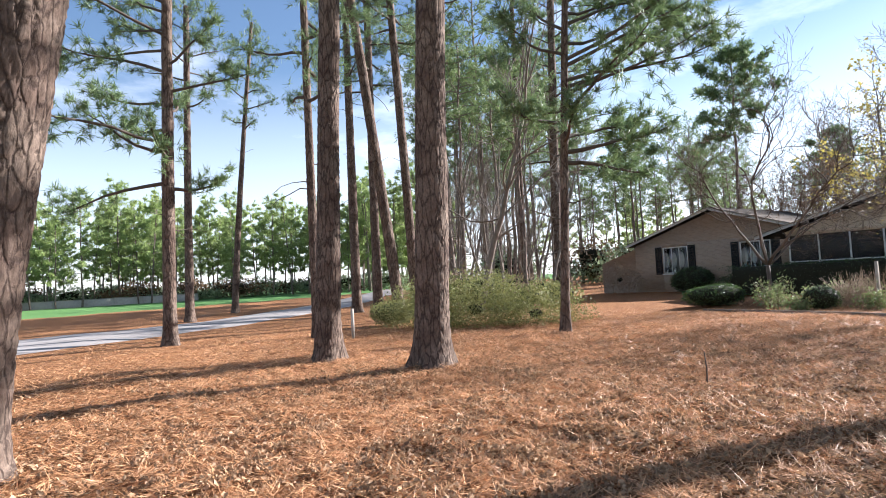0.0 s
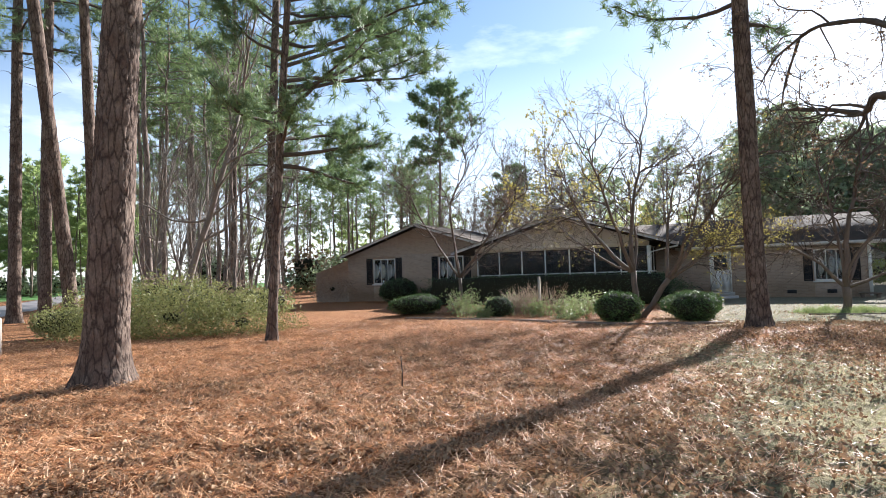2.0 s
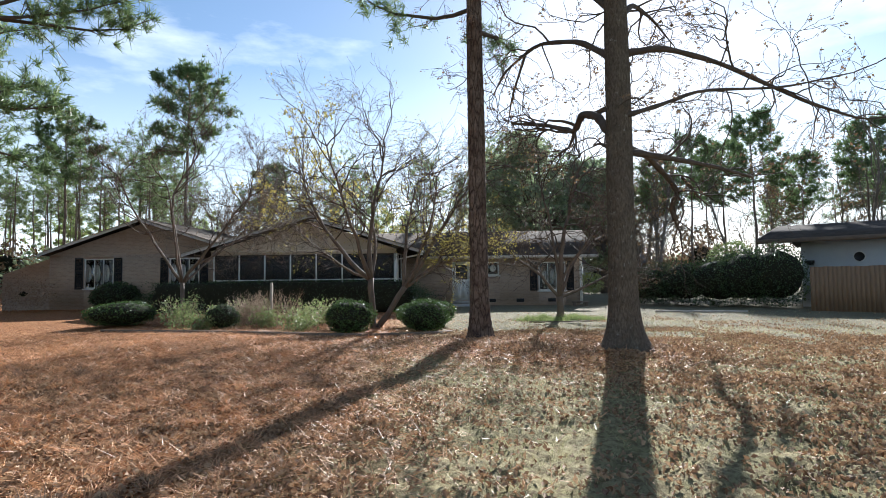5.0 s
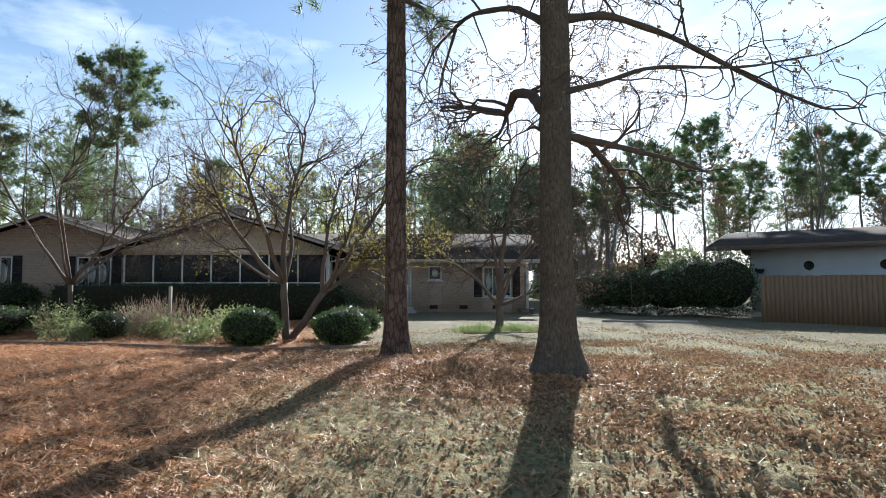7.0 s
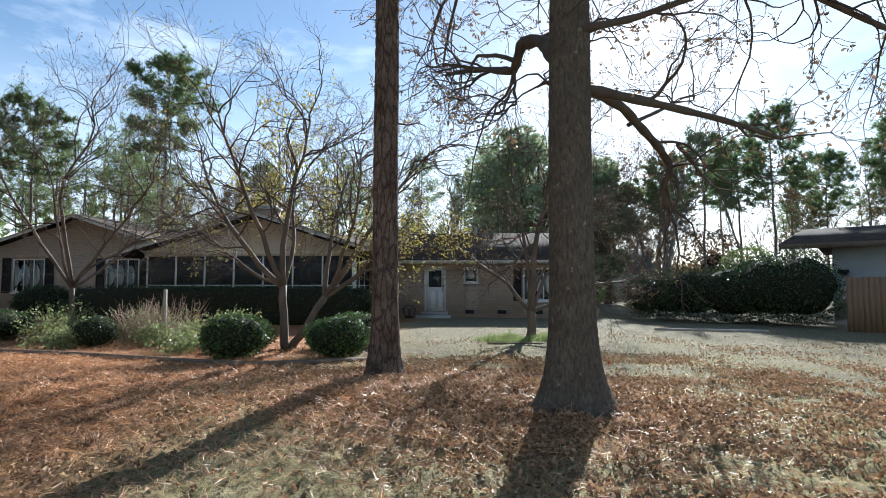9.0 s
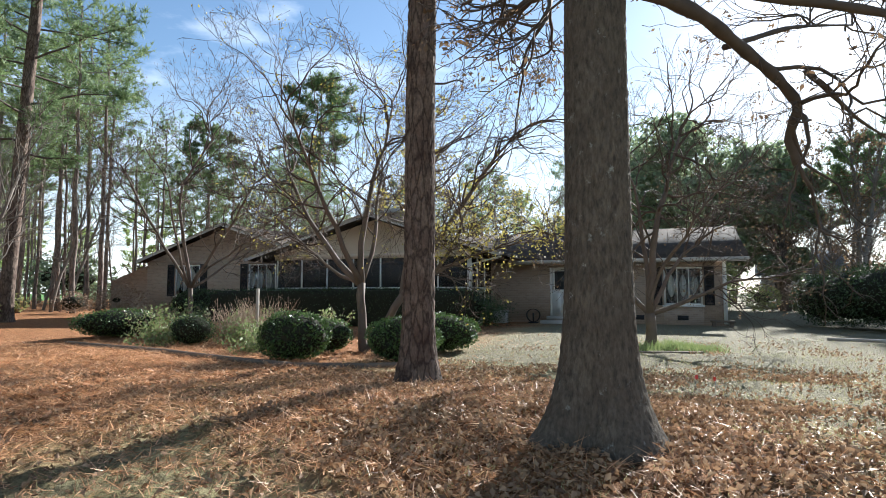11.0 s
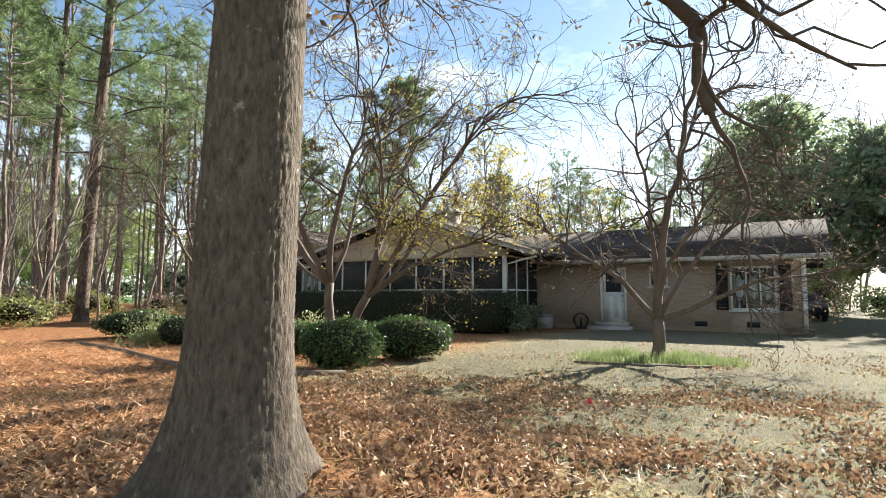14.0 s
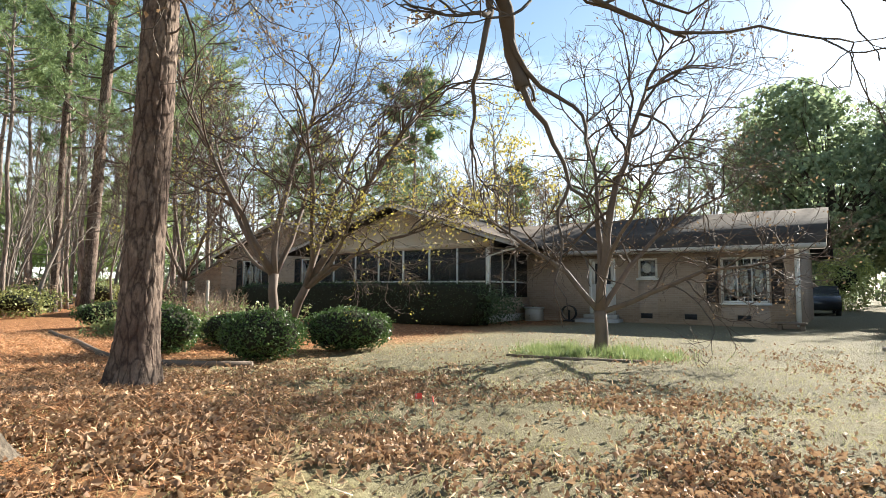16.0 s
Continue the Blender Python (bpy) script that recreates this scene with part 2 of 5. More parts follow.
def oak_material():
    """Grey bark with narrow upright furrows, smoother plates and pale lichen."""
    k = Nodes("oak_bark", 0.93, 0.12)
    furrow = k.ramp(k.noise(34, 5, 0.62, stretch=(1, 1, 0.34)), (0.3, 0.0), (0.62, 1.0))
    grain = k.noise(70, 5, 0.7, stretch=(1, 1, 0.3))
    c = k.mix(k.ramp(k.noise(3, 4), (0.35, 0.0), (0.65, 1.0)), (0.135, 0.108, 0.08), (0.2, 0.163, 0.12))
    c = k.mix(k.math("MULTIPLY", grain, 0.45), c, (0.085, 0.07, 0.056))
    c = k.mix(furrow, (0.06, 0.049, 0.039), c)
    c = k.mix(k.ramp(k.noise(9, 6, 0.7), (0.62, 0.0), (0.72, 0.7)), c, (0.42, 0.42, 0.37))
    k.bump(k.mix(0.35, furrow, grain), 0.7, 0.02)
    return k.done(c)


M_OAK_BARK = oak_material()
M_LIMB = plain_material("limb_bark", (0.115, 0.093, 0.076), (0.07, 0.056, 0.046), 4, 0.9, 0.15, bump=0.5)
M_SMOOTH_BARK = plain_material("smooth_pale_bark", (0.17, 0.125, 0.095), (0.09, 0.068, 0.054), 5, 0.75, 0.25, bump=0.2, stretch=(1, 1, 0.4))
M_TWIG = plain_material("twig_bark", (0.11, 0.08, 0.06), (0.07, 0.05, 0.04), 6, 0.85, 0.2)
M_NEEDLE = leaf_material("pine_needles", (0.065, 0.115, 0.05), (0.21, 0.285, 0.12), 0.35, 0.5, 0.5)
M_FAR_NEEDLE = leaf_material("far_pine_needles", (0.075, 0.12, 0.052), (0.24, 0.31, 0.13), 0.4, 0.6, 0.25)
# far pine needles again, with sunlight put into the colour as a brighter green
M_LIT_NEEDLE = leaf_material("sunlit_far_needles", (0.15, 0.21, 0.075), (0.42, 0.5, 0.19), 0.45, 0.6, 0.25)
M_BOX_LEAF = leaf_material("clipped_shrub_leaves", (0.03, 0.06, 0.018), (0.1, 0.16, 0.045), 0.25, 0.35, 3)
M_DARK_LEAF = leaf_material("dark_hedge_leaves", (0.02, 0.036, 0.016), (0.08, 0.12, 0.045), 0.2, 0.4, 2)
M_EVERGREEN = leaf_material("evergreen_leaves", (0.14, 0.2, 0.11), (0.37, 0.43, 0.25), 0.45, 0.5, 0.6)
M_OLIVE_LEAF = leaf_material("olive_shrub_leaves", (0.07, 0.095, 0.028), (0.36, 0.355, 0.13), 0.35, 0.5, 2)
M_YELLOW_LEAF = leaf_material("yellow_autumn_leaves", (0.25, 0.21, 0.045), (0.5, 0.42, 0.11), 0.45, 0.5, 2)
M_BROWN_LEAF = leaf_material("brown_hanging_leaves", (0.1, 0.065, 0.04), (0.26, 0.17, 0.095), 0.3, 0.6, 2)
M_BED_LEAF = leaf_material("bed_plant_leaves", (0.1, 0.16, 0.05), (0.32, 0.36, 0.15), 0.35, 0.5, 3)
M_TAN_STEM = leaf_material("dry_tan_stems", (0.17, 0.115, 0.075), (0.36, 0.26, 0.18), 0.2, 0.7, 3)
# yellow-green leaves made paler in colour to stand for the sun on them
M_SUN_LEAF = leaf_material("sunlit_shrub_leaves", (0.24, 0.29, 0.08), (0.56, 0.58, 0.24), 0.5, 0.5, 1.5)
# near-black core colour, put in for the shade inside shrubs and thickets
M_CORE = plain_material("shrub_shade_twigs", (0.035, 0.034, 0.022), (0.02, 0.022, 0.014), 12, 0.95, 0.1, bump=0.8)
M_BRICK = brick_material("tan_brick", (0.4, 0.305, 0.23), (0.3, 0.22, 0.17), (0.42, 0.36, 0.3))
M_SIDING = plain_material("tan_painted_siding", (0.6, 0.5, 0.385), (0.53, 0.44, 0.34), 1.5, 0.75, bump=0.1)
M_WHITE = plain_material("white_trim_paint", (0.72, 0.71, 0.68), (0.6, 0.59, 0.56), 4, 0.55, bump=0.08)
M_CREAM = plain_material("cream_eave_paint", (0.5, 0.46, 0.4), (0.4, 0.36, 0.31), 3, 0.65, bump=0.1)
M_PALE_WALL = plain_material("pale_blue_grey_stucco", (0.6, 0.62, 0.64), (0.52, 0.54, 0.56), 1.2, 0.85, bump=0.25)
M_BLACK = plain_material("black_shutter_paint", (0.02, 0.02, 0.022), (0.012, 0.012, 0.013), 5, 0.5, bump=0.1)
M_GLASS = glass_material("window_glass")
M_CURTAIN = plain_material("white_curtain", (0.62, 0.61, 0.58), (0.42, 0.41, 0.4), 2.5, 0.9, bump=0.2, stretch=(9, 9, 0.4))
M_CONCRETE = plain_material("weathered_concrete", (0.42, 0.4, 0.37), (0.3, 0.28, 0.25), 2, 0.9, bump=0.4)
M_TIMBER = plain_material("weathered_timber", (0.2, 0.15, 0.11), (0.12, 0.09, 0.07), 3, 0.9, bump=0.5, stretch=(1, 1, 6))
M_PALE_TIMBER = plain_material("grey_timber", (0.5, 0.45, 0.38), (0.34, 0.29, 0.24), 3, 0.85, bump=0.4)
M_ROAD = plain_material("worn_asphalt", (0.38, 0.345, 0.325), (0.31, 0.28, 0.26), 0.7, 0.97, 0.05, bump=0.3)
M_FLAG = plain_material("red_flag_plastic", (0.75, 0.08, 0.06), (0.6, 0.05, 0.04), 8, 0.5)
M_RUBBER = plain_material("black_rubber", (0.02, 0.02, 0.02), (0.03, 0.03, 0.03), 10, 0.8)
M_CAR = plain_material("dark_car_paint", (0.03, 0.032, 0.036), (0.02, 0.021, 0.024), 2, 0.25, 0.6, bump=0.0)
M_STEEL = plain_material("grey_metal", (0.4, 0.4, 0.4), (0.3, 0.3, 0.3), 5, 0.4, 0.5, metal=1.0)


def shingle_material():
    k = Nodes("grey_brown_shingles", 0.97, 0.04)
    sep = k.n.new("ShaderNodeSeparateXYZ")
    k.l.new(k.co, sep.inputs[0])
    rows = k.math("FRACT", k.math("MULTIPLY", sep.outputs[2], 22.0))
    c = k.mix(k.ramp(k.noise(1.1, 5), (0.35, 0.0), (0.7, 1.0)), (0.06, 0.05, 0.043), (0.1, 0.084, 0.07))
    c = k.mix(k.ramp(k.voronoi(9, "F1", "Color"), (0.2, 0.0), (0.9, 0.5)), c, (0.05, 0.043, 0.038))
    k.bump(k.mix(0.5, rows, k.noise(60, 3)), 0.5, 0.015)
    return k.done(c)


M_SHINGLE = shingle_material()


def screen_material():
    """Insect screen: a fine dark weave that lets a third of the light pass."""
    k = Nodes("insect_screen", 0.7, 0.3)
    k.put(k.b.inputs["Base Color"], k.mix(k.noise(3, 3), (0.05, 0.049, 0.048), (0.075, 0.073, 0.07)))
    tr = k.n.new("ShaderNodeBsdfTransparent")
    mx = k.n.new("ShaderNodeMixShader")
    mx.inputs["Fac"].default_value = 0.32
    k.l.new(k.b.outputs["BSDF"], mx.inputs[1]), k.l.new(tr.outputs["BSDF"], mx.inputs[2])
    k.l.new(mx.outputs["Shader"], k.n["Material Output"].inputs["Surface"])
    return k.m


M_SCREEN = screen_material()


# ---- building helpers ----
class Soup:
    """Gathers points and faces (triangles and quads), then makes one mesh of them."""

    def __init__(self):
        self.v, self.q, self.t, self.count = [], [], [], 0

    def add(self, verts, quads=None, tris=None):
        verts = np.asarray(verts, float).reshape(-1, 3)
        if quads is not None and len(quads):
            self.q.append(np.asarray(quads, int) + self.count)
        if tris is not None and len(tris):
            self.t.append(np.asarray(tris, int) + self.count)
        self.v.append(verts)
        self.count += len(verts)
        return self

    def box(self, x0, y0, z0, x1, y1, z1):
        v = [(x, y, z) for z in (z0, z1) for y in (y0, y1) for x in (x0, x1)]
        return self.add(v, [(0, 2, 3, 1), (4, 5, 7, 6), (0, 1, 5, 4), (2, 6, 7, 3), (0, 4, 6, 2), (1, 3, 7, 5)])

    def prism(self, outline, direction):
        """A flat outline pushed along a direction."""
        o = np.asarray(outline, float)
        n = len(o)
        v = np.concatenate([o, o + np.asarray(direction, float)])
        quads = [(i, (i + 1) % n, n + (i + 1) % n, n + i) for i in range(n)]
        tris = [(0, i, i + 1) for i in range(1, n - 1)] + [(n, n + i + 1, n + i) for i in range(1, n - 1)]
        return self.add(v, quads, tris)

    def tube(self, pts, radii, sides=6, cap=True):
        p = np.asarray(pts, float)
        n = len(p)
        r = np.broadcast_to(np.asarray(radii, float), (n,))
        d = np.gradient(p, axis=0)
        d /= np.linalg.norm(d, axis=1)[:, None] + 1e-9
        ref = np.array([1.0, 0, 0]) if abs(d[0, 0]) < 0.8 else np.array([0, 1.0, 0])
        a = np.cross(d, ref)
        a /= np.linalg.norm(a, axis=1)[:, None] + 1e-9
        b = np.cross(d, a)
        th = np.arange(sides) * 2 * np.pi / sides
        ring = p[:, None] + r[:, None, None] * (np.cos(th)[None, :, None] * a[:, None] + np.sin(th)[None, :, None] * b[:, None])
        i, j = np.meshgrid(np.arange(n - 1), np.arange(sides), indexing="ij")
        k = (j + 1) % sides
        quads = np.stack([i * sides + j, (i + 1) * sides + j, (i + 1) * sides + k, i * sides + k], -1).reshape(-1, 4)
        tris = []
        if cap and sides > 2:
            tris = [(0, s, s + 1) for s in range(1, sides - 1)] + [((n - 1) * sides, (n - 1) * sides + s + 1, (n - 1) * sides + s) for s in range(1, sides - 1)]
        return self.add(ring.reshape(-1, 3), quads, tris)

    def blades(self, at, along, width, normal=None):
        """Pointed slivers: a root, a tip and a width."""
        at, along = np.asarray(at, float), np.asarray(along, float)
        n = len(at)
        side = np.cross(along, rng.normal(size=(n, 3)) if normal is None else normal)
        side *= np.broadcast_to(np.asarray(width, float), (n,))[:, None] / (np.linalg.norm(side, axis=1)[:, None] + 1e-9) / 2
        v = np.stack([at - side, at + side, at + along], 1).reshape(-1, 3)
        return self.add(v, None, np.arange(3 * n).reshape(-1, 3))

    def leaves(self, at, length, width, up=0.0, fold=0.25):
        """Small folded leaves, four-sided, turned at random; up leans their faces towards the sky."""
        at = np.asarray(at, float)
        n = len(at)
        nrm = rng.normal(size=(n, 3))
        nrm[:, 2] += up
        nrm /= np.linalg.norm(nrm, axis=1)[:, None]
        a = np.cross(nrm, rng.normal(size=(n, 3)))
        a /= np.linalg.norm(a, axis=1)[:, None] + 1e-9
        b = np.cross(nrm, a)
        s = rng.uniform(0.65, 1.25, (n, 1))
        a, b = a * s * length / 2, b * s * width / 2
        lift = nrm * s * width * fold
        v = np.stack([at - a, at + b + lift, at + a, at - b + lift], 1).reshape(-1, 3)
        base = np.arange(n)[:, None] * 4
        return self.add(v, None, np.concatenate([base + [0, 1, 2], base + [0, 2, 3]]))

    def mesh(self, name, material, smooth=False, weld=False):
        me = bpy.data.meshes.new(name)
        v = np.concatenate(self.v)
        q = np.concatenate(self.q) if self.q else np.zeros((0, 4), int)
        t = np.concatenate(self.t) if self.t else np.zeros((0, 3), int)
        if weld:
            _, first, back = np.unique(np.round(v, 4), axis=0, return_index=True, return_inverse=True)
            v, q, t = v[first], back.reshape(-1)[q], back.reshape(-1)[t]
        me.vertices.add(len(v))
        me.vertices.foreach_set("co", v.astype(np.float32).ravel())
        me.loops.add(q.size + t.size)
        me.loops.foreach_set("vertex_index", np.concatenate([q.ravel(), t.ravel()]).astype(np.int32))
        me.polygons.add(len(q) + len(t))
        starts = np.concatenate([np.arange(len(q)) * 4, q.size + np.arange(len(t)) * 3]).astype(np.int32)
        me.polygons.foreach_set("loop_start", starts)
        if smooth:
            me.polygons.foreach_set("use_smooth", np.ones(len(q) + len(t), bool))
        me.update(calc_edges=True)
        me.validate()
        me.materials.append(material)
        return me


def part(name, soup, material, parent=None, label="", smooth=False, kind="", weld=False):
    ob = new(name, soup.mesh(name, material, smooth, weld))
    tagged(ob, kind=kind)
    if parent is not None:
        ob.parent = parent
    if label:
        tagged(ob, label)
    return ob


def thing(name, label, category, group="", kind="", at=None):
    ob = new(name)
    ob.empty_display_size = 0.2
    if at is not None:
        ob.matrix_world = at
    return tagged(ob, label, category, group, kind)


def solid(name, soup, material, label, category="", group="", kind="", at=None, smooth=False):
    ob = part(name, soup, material, None, "", smooth)
    if at is not None:
        ob.matrix_world = at
    return tagged(ob, label, category, group, kind)


HOUSE = pose(0, 0, 0, 0, 0, -54)      # x runs along the front, y into the house


def gz(x, y):
    """Height of the ground: nearly level, with a low mound round the oak and the pine beside it."""
    x, y = np.asarray(x, float), np.asarray(y, float)
    z = 0.2 * np.exp(-(((x - 12.1) / 2.3) ** 2 + ((y - 5.6) / 3.4) ** 2))
    z = z + 0.03 * np.sin(x * 0.43 + 1.3) * np.sin(y * 0.37) + 0.015 * np.sin(x * 1.3 + y * 0.9)
    far = np.hypot(x, y)
    return z + 0.006 * np.clip(far - 60, 0, 200)


def patchy(x, y, size, seed):
    """Smooth random patches between 0 and 1."""
    g = np.random.default_rng(seed).random((64, 64))
    a, b = x / size + 100, y / size + 100
    i, j = np.floor(a).astype(int), np.floor(b).astype(int)
    f, h = a - i, b - j
    f, h = f * f * (3 - 2 * f), h * h * (3 - 2 * h)
    at = lambda m, n: g[m % 64, n % 64]
    return (at(i, j) * (1 - f) + at(i + 1, j) * f) * (1 - h) + (at(i, j + 1) * (1 - f) + at(i + 1, j + 1) * f) * h


def lumps(x, y):
    """Small heaps of straw and leaves near the walk."""
    near = np.exp(-(((x - 6) / 14) ** 2 + ((y - 6) / 12) ** 2) ** 2)
    h = 0.055 * (patchy(x + 0.3 * y, y, 0.27, 3) - 0.5) + 0.04 * (patchy(x, y - 0.4 * x, 0.13, 4) - 0.5) + 0.03 * (patchy(x, y, 0.9, 2) - 0.5)
    return near * h


# ---- ground, road ----
def ground_sheet():
    """One sheet out to the horizon, fine near the walk and coarse far off."""
    k = np.linspace(-1, 1, 601)
    g = np.sign(k) * (17 * np.abs(k) + 30 * np.abs(k) ** 4 + 900 * np.abs(k) ** 9)
    x, y = np.meshgrid(g + 7, g + 5, indexing="ij")
    near = np.exp(-(((x - 6) / 14) ** 2 + ((y - 6) / 12) ** 2) ** 2)
    z = gz(x, y) + lumps(x, y) + near * rng.normal(0, 0.012, x.shape)
    n = len(k)
    i, j = np.meshgrid(np.arange(n - 1), np.arange(n - 1), indexing="ij")
    a = i * n + j
    s = Soup().add(np.stack([x, y, z], -1).reshape(-1, 3), np.stack([a, a + n, a + n + 1, a + 1], -1).reshape(-1, 4))
    solid("ground", s, M_GROUND, "ground of orange pine straw, dry lawn and sandy soil", "ground", kind="structure", smooth=True)


ground_sheet()


def ribbon(name, line, width, lift, material, label, category):
    """A strip of road that follows the ground."""
    p = np.array(line, float)
    t = np.linspace(0, len(p) - 1, 60)
    q = np.stack([np.interp(t, np.arange(len(p)), p[:, c]) for c in (0, 1)], -1)
    for _ in range(6):
        q[1:-1] = (q[:-2] + q[1:-1] * 2 + q[2:]) / 4
    d = np.gradient(q, axis=0)
    d /= np.linalg.norm(d, axis=1)[:, None]
    nrm = np.stack([-d[:, 1], d[:, 0]], -1)
    w = np.interp(t, np.arange(len(p)), np.broadcast_to(width, (len(p),)))
    rows = []
    for f in np.linspace(-1, 1, 9):
        e = q + nrm * (f * w / 2)[:, None] + (rng.normal(0, 0.1, q.shape) if abs(f) == 1 else 0)
        rows.append(np.column_stack([e, gz(e[:, 0], e[:, 1]) + lift + 0.05 * (1 - f * f) - (0.06 if abs(f) == 1 else 0)]))
    v = np.stack(rows, 1)
    n, m = v.shape[:2]
    i, j = np.meshgrid(np.arange(n - 1), np.arange(m - 1), indexing="ij")
    a = i * m + j
    s = Soup().add(v.reshape(-1, 3), np.stack([a, a + 1, a + m + 1, a + m], -1).reshape(-1, 4))
    solid(name, s, material, label, category, kind="structure", smooth=True)


ribbon("road", [(-44, -4), (-26, 10.5), (-16.3, 18.8), (-12.4, 25), (-10.2, 31.5), (-8.5, 45), (-8, 110)], (11, 10.5, 9, 6.5, 5, 5, 5), 0.035, M_ROAD,
       "worn pale grey asphalt lane curving past the pines", "road")


# ---- the house ----
house = thing("house", "single-storey tan brick ranch house with black shutters and screened porch", "house", at=HOUSE)


def wall_run(u0, u1, v0, v1, z0, z1, holes=()):
    """A wall along the front with openings (u0, u1, z0, z1) that go through it."""
    s = Soup()
    cuts = sorted({u0, u1, *(h[0] for h in holes), *(h[1] for h in holes)})
    for a, b in zip(cuts, cuts[1:]):
        here = [h for h in holes if h[0] <= a + 1e-6 and h[1] >= b - 1e-6]
        if not here:
            s.box(a, v0, z0, b, v1, z1)
        for h in here:
            if h[2] > z0:
                s.box(a, v0, z0, b, v1, h[2])
            if h[3] < z1:
                s.box(a, v0, h[3], b, v1, z1)
    return s


WING_V, MAIN_V, PORCH_V = 32.6, 33.1, 29.9
WIN_A, WIN_B = (-21.0, -19.3, 1.15, 2.8), (-16.15, -14.45, 1.15, 2.78)
WIN_C, WIN_D = (3.86, 5.3, 0.78, 2.3), (1.12, 1.8, 1.62, 2.34)
DOOR = (-0.72, 0.28, 0.3, 2.36)
# left wing
part("wall", wall_run(-23.0, -12.2, WING_V, WING_V + 0.22, -0.3, 3.0, (WIN_A, WIN_B)), M_BRICK, house, weld=True)
part("wall", Soup().prism([(-23.0, WING_V, 3.0), (-12.2, WING_V, 3.0), (-17.6, WING_V, 4.72)], (0, 0.22, 0)), M_BRICK, house)
part("wall", Soup().box(-23.0, WING_V + 0.22, -0.3, -22.78, 42, 3.0), M_BRICK, house)
part("wall", Soup().box(-23.0, 42, -0.3, 6.1, 42.22, 3.0), M_BRICK, house)
part("wall", Soup().prism([(-25.8, WING_V + 0.1, -0.3), (-23.02, WING_V + 0.1, -0.3), (-23.02, WING_V + 0.1, 2.85), (-25.8, WING_V + 0.1, 2.0)], (0, 0.22, 0)), M_BRICK, house,
     "brick wing wall with a sloping top")
# middle and right wing
part("wall", wall_run(-12.2, 6.1, MAIN_V, MAIN_V + 0.22, -0.3, 2.62, (DOOR, WIN_C, WIN_D, (-7.2, -6.2, 0.3, 2.35), (-10.6, -8.9, 0.9, 2.3))), M_BRICK, house, weld=True)
part("wall", Soup().box(5.88, MAIN_V + 0.22, -0.3, 6.1, 42, 2.62), M_BRICK, house)
part("wall", Soup().prism([(5.88, MAIN_V, 2.62), (5.88, 42.2, 2.62), (5.88, 37.4, 4.05)], (0.2, 0, 0)), M_SIDING, house)
part("wall", Soup().box(-12.42, WING_V + 0.22, -0.3, -12.2, MAIN_V, 3.0), M_BRICK, house)
# rooms behind the glass stay closed and dark
part("inner_wall", Soup().box(-22.7, 36.0, -0.1, 5.8, 36.1, 2.6), M_SIDING, house)
part("inner_floor", Soup().box(-22.7, 33.4, 0.2, 5.8, 36.0, 0.3), M_TIMBER, house)
part("inner_ceiling", Soup().box(-22.7, 33.35, 2.56, 5.8, 36.0, 2.6), M_WHITE, house)


def roof_pair(u_mid, half_l, half_r, z_top, z_l, z_r, v0, v1, parent):
    """Two slopes that meet in a ridge running into the house."""
    t = 0.13
    sl = [(u_mid - half_l, v0, z_l), (u_mid, v0, z_top), (u_mid, v0, z_top + t), (u_mid - half_l, v0, z_l + t)]
    sr = [(u_mid + half_r, v0, z_r), (u_mid + half_r, v0, z_r + t), (u_mid, v0, z_top + t), (u_mid, v0, z_top)]
    r = part("roof", Soup().prism(sl, (0, v1 - v0, 0)).prism(sr, (0, v1 - v0, 0)), M_SHINGLE, parent, "grey-brown shingled roof")
    e = 0.03
    fl = [(u_mid - half_l, v0 - e, z_l - 0.05), (u_mid, v0 - e, z_top - 0.05), (u_mid, v0 - e, z_top + t - 0.02), (u_mid - half_l, v0 - e, z_l + t - 0.02)]
    fr = [(u_mid + half_r, v0 - e, z_r - 0.05), (u_mid + half_r, v0 - e, z_r + t - 0.02), (u_mid, v0 - e, z_top + t - 0.02), (u_mid, v0 - e, z_top - 0.05)]
    part("fascia", Soup().prism(fl, (0, 0.027, 0)), M_CREAM, r, "cream fascia board")
    part("fascia", Soup().prism(fr, (0, 0.027, 0)), M_CREAM, r, "cream fascia board")
    return r


roof_pair(-17.6, 5.75, 5.75, 4.82, 2.98, 2.98, WING_V - 0.45, 42.4, house)
roof_pair(-7.5, 6.2, 5.6, 4.5, 2.72, 2.72, PORCH_V - 0.65, 38.0, house)
main = [(-12.0, 32.5, 2.56), (-12.0, 37.3, 4.16), (-12.0, 37.3, 4.29), (-12.0, 32.5, 2.69)]
back = [(-12.0, 37.3, 4.16), (-12.0, 42.7, 2.6), (-12.0, 42.7, 2.73), (-12.0, 37.3, 4.29)]
main_roof = part("roof", Soup().prism(main, (18.9, 0, 0)).prism(back, (18.9, 0, 0)), M_SHINGLE, house, "grey-brown shingled roof with worn patches")
part("soffit", Soup().box(-2.2, 32.5, 2.5, 6.85, MAIN_V, 2.535), M_CREAM, main_roof)
part("gutter", Soup().box(-2.3, 32.36, 2.5, 6.9, 32.485, 2.64), M_CREAM, main_roof, "cream metal gutter")
for u in (0.6, 1.6):
    part("vent_pipe", Soup().tube([(u, 36.2, 3.8), (u, 36.2, 4.55)], 0.05, 10), M_STEEL, main_roof)
# chimney
chimney = part("chimney", Soup().box(-10.4, 36.3, 3.5, -9.2, 37.1, 5.6), M_BRICK, house)
part("chimney_cap", Soup().box(-10.5, 36.2, 5.6, -9.1, 37.2, 5.72).box(-10.3, 36.4, 5.72, -9.3, 37.0, 5.85), M_CONCRETE, chimney, "dark concrete chimney cap")
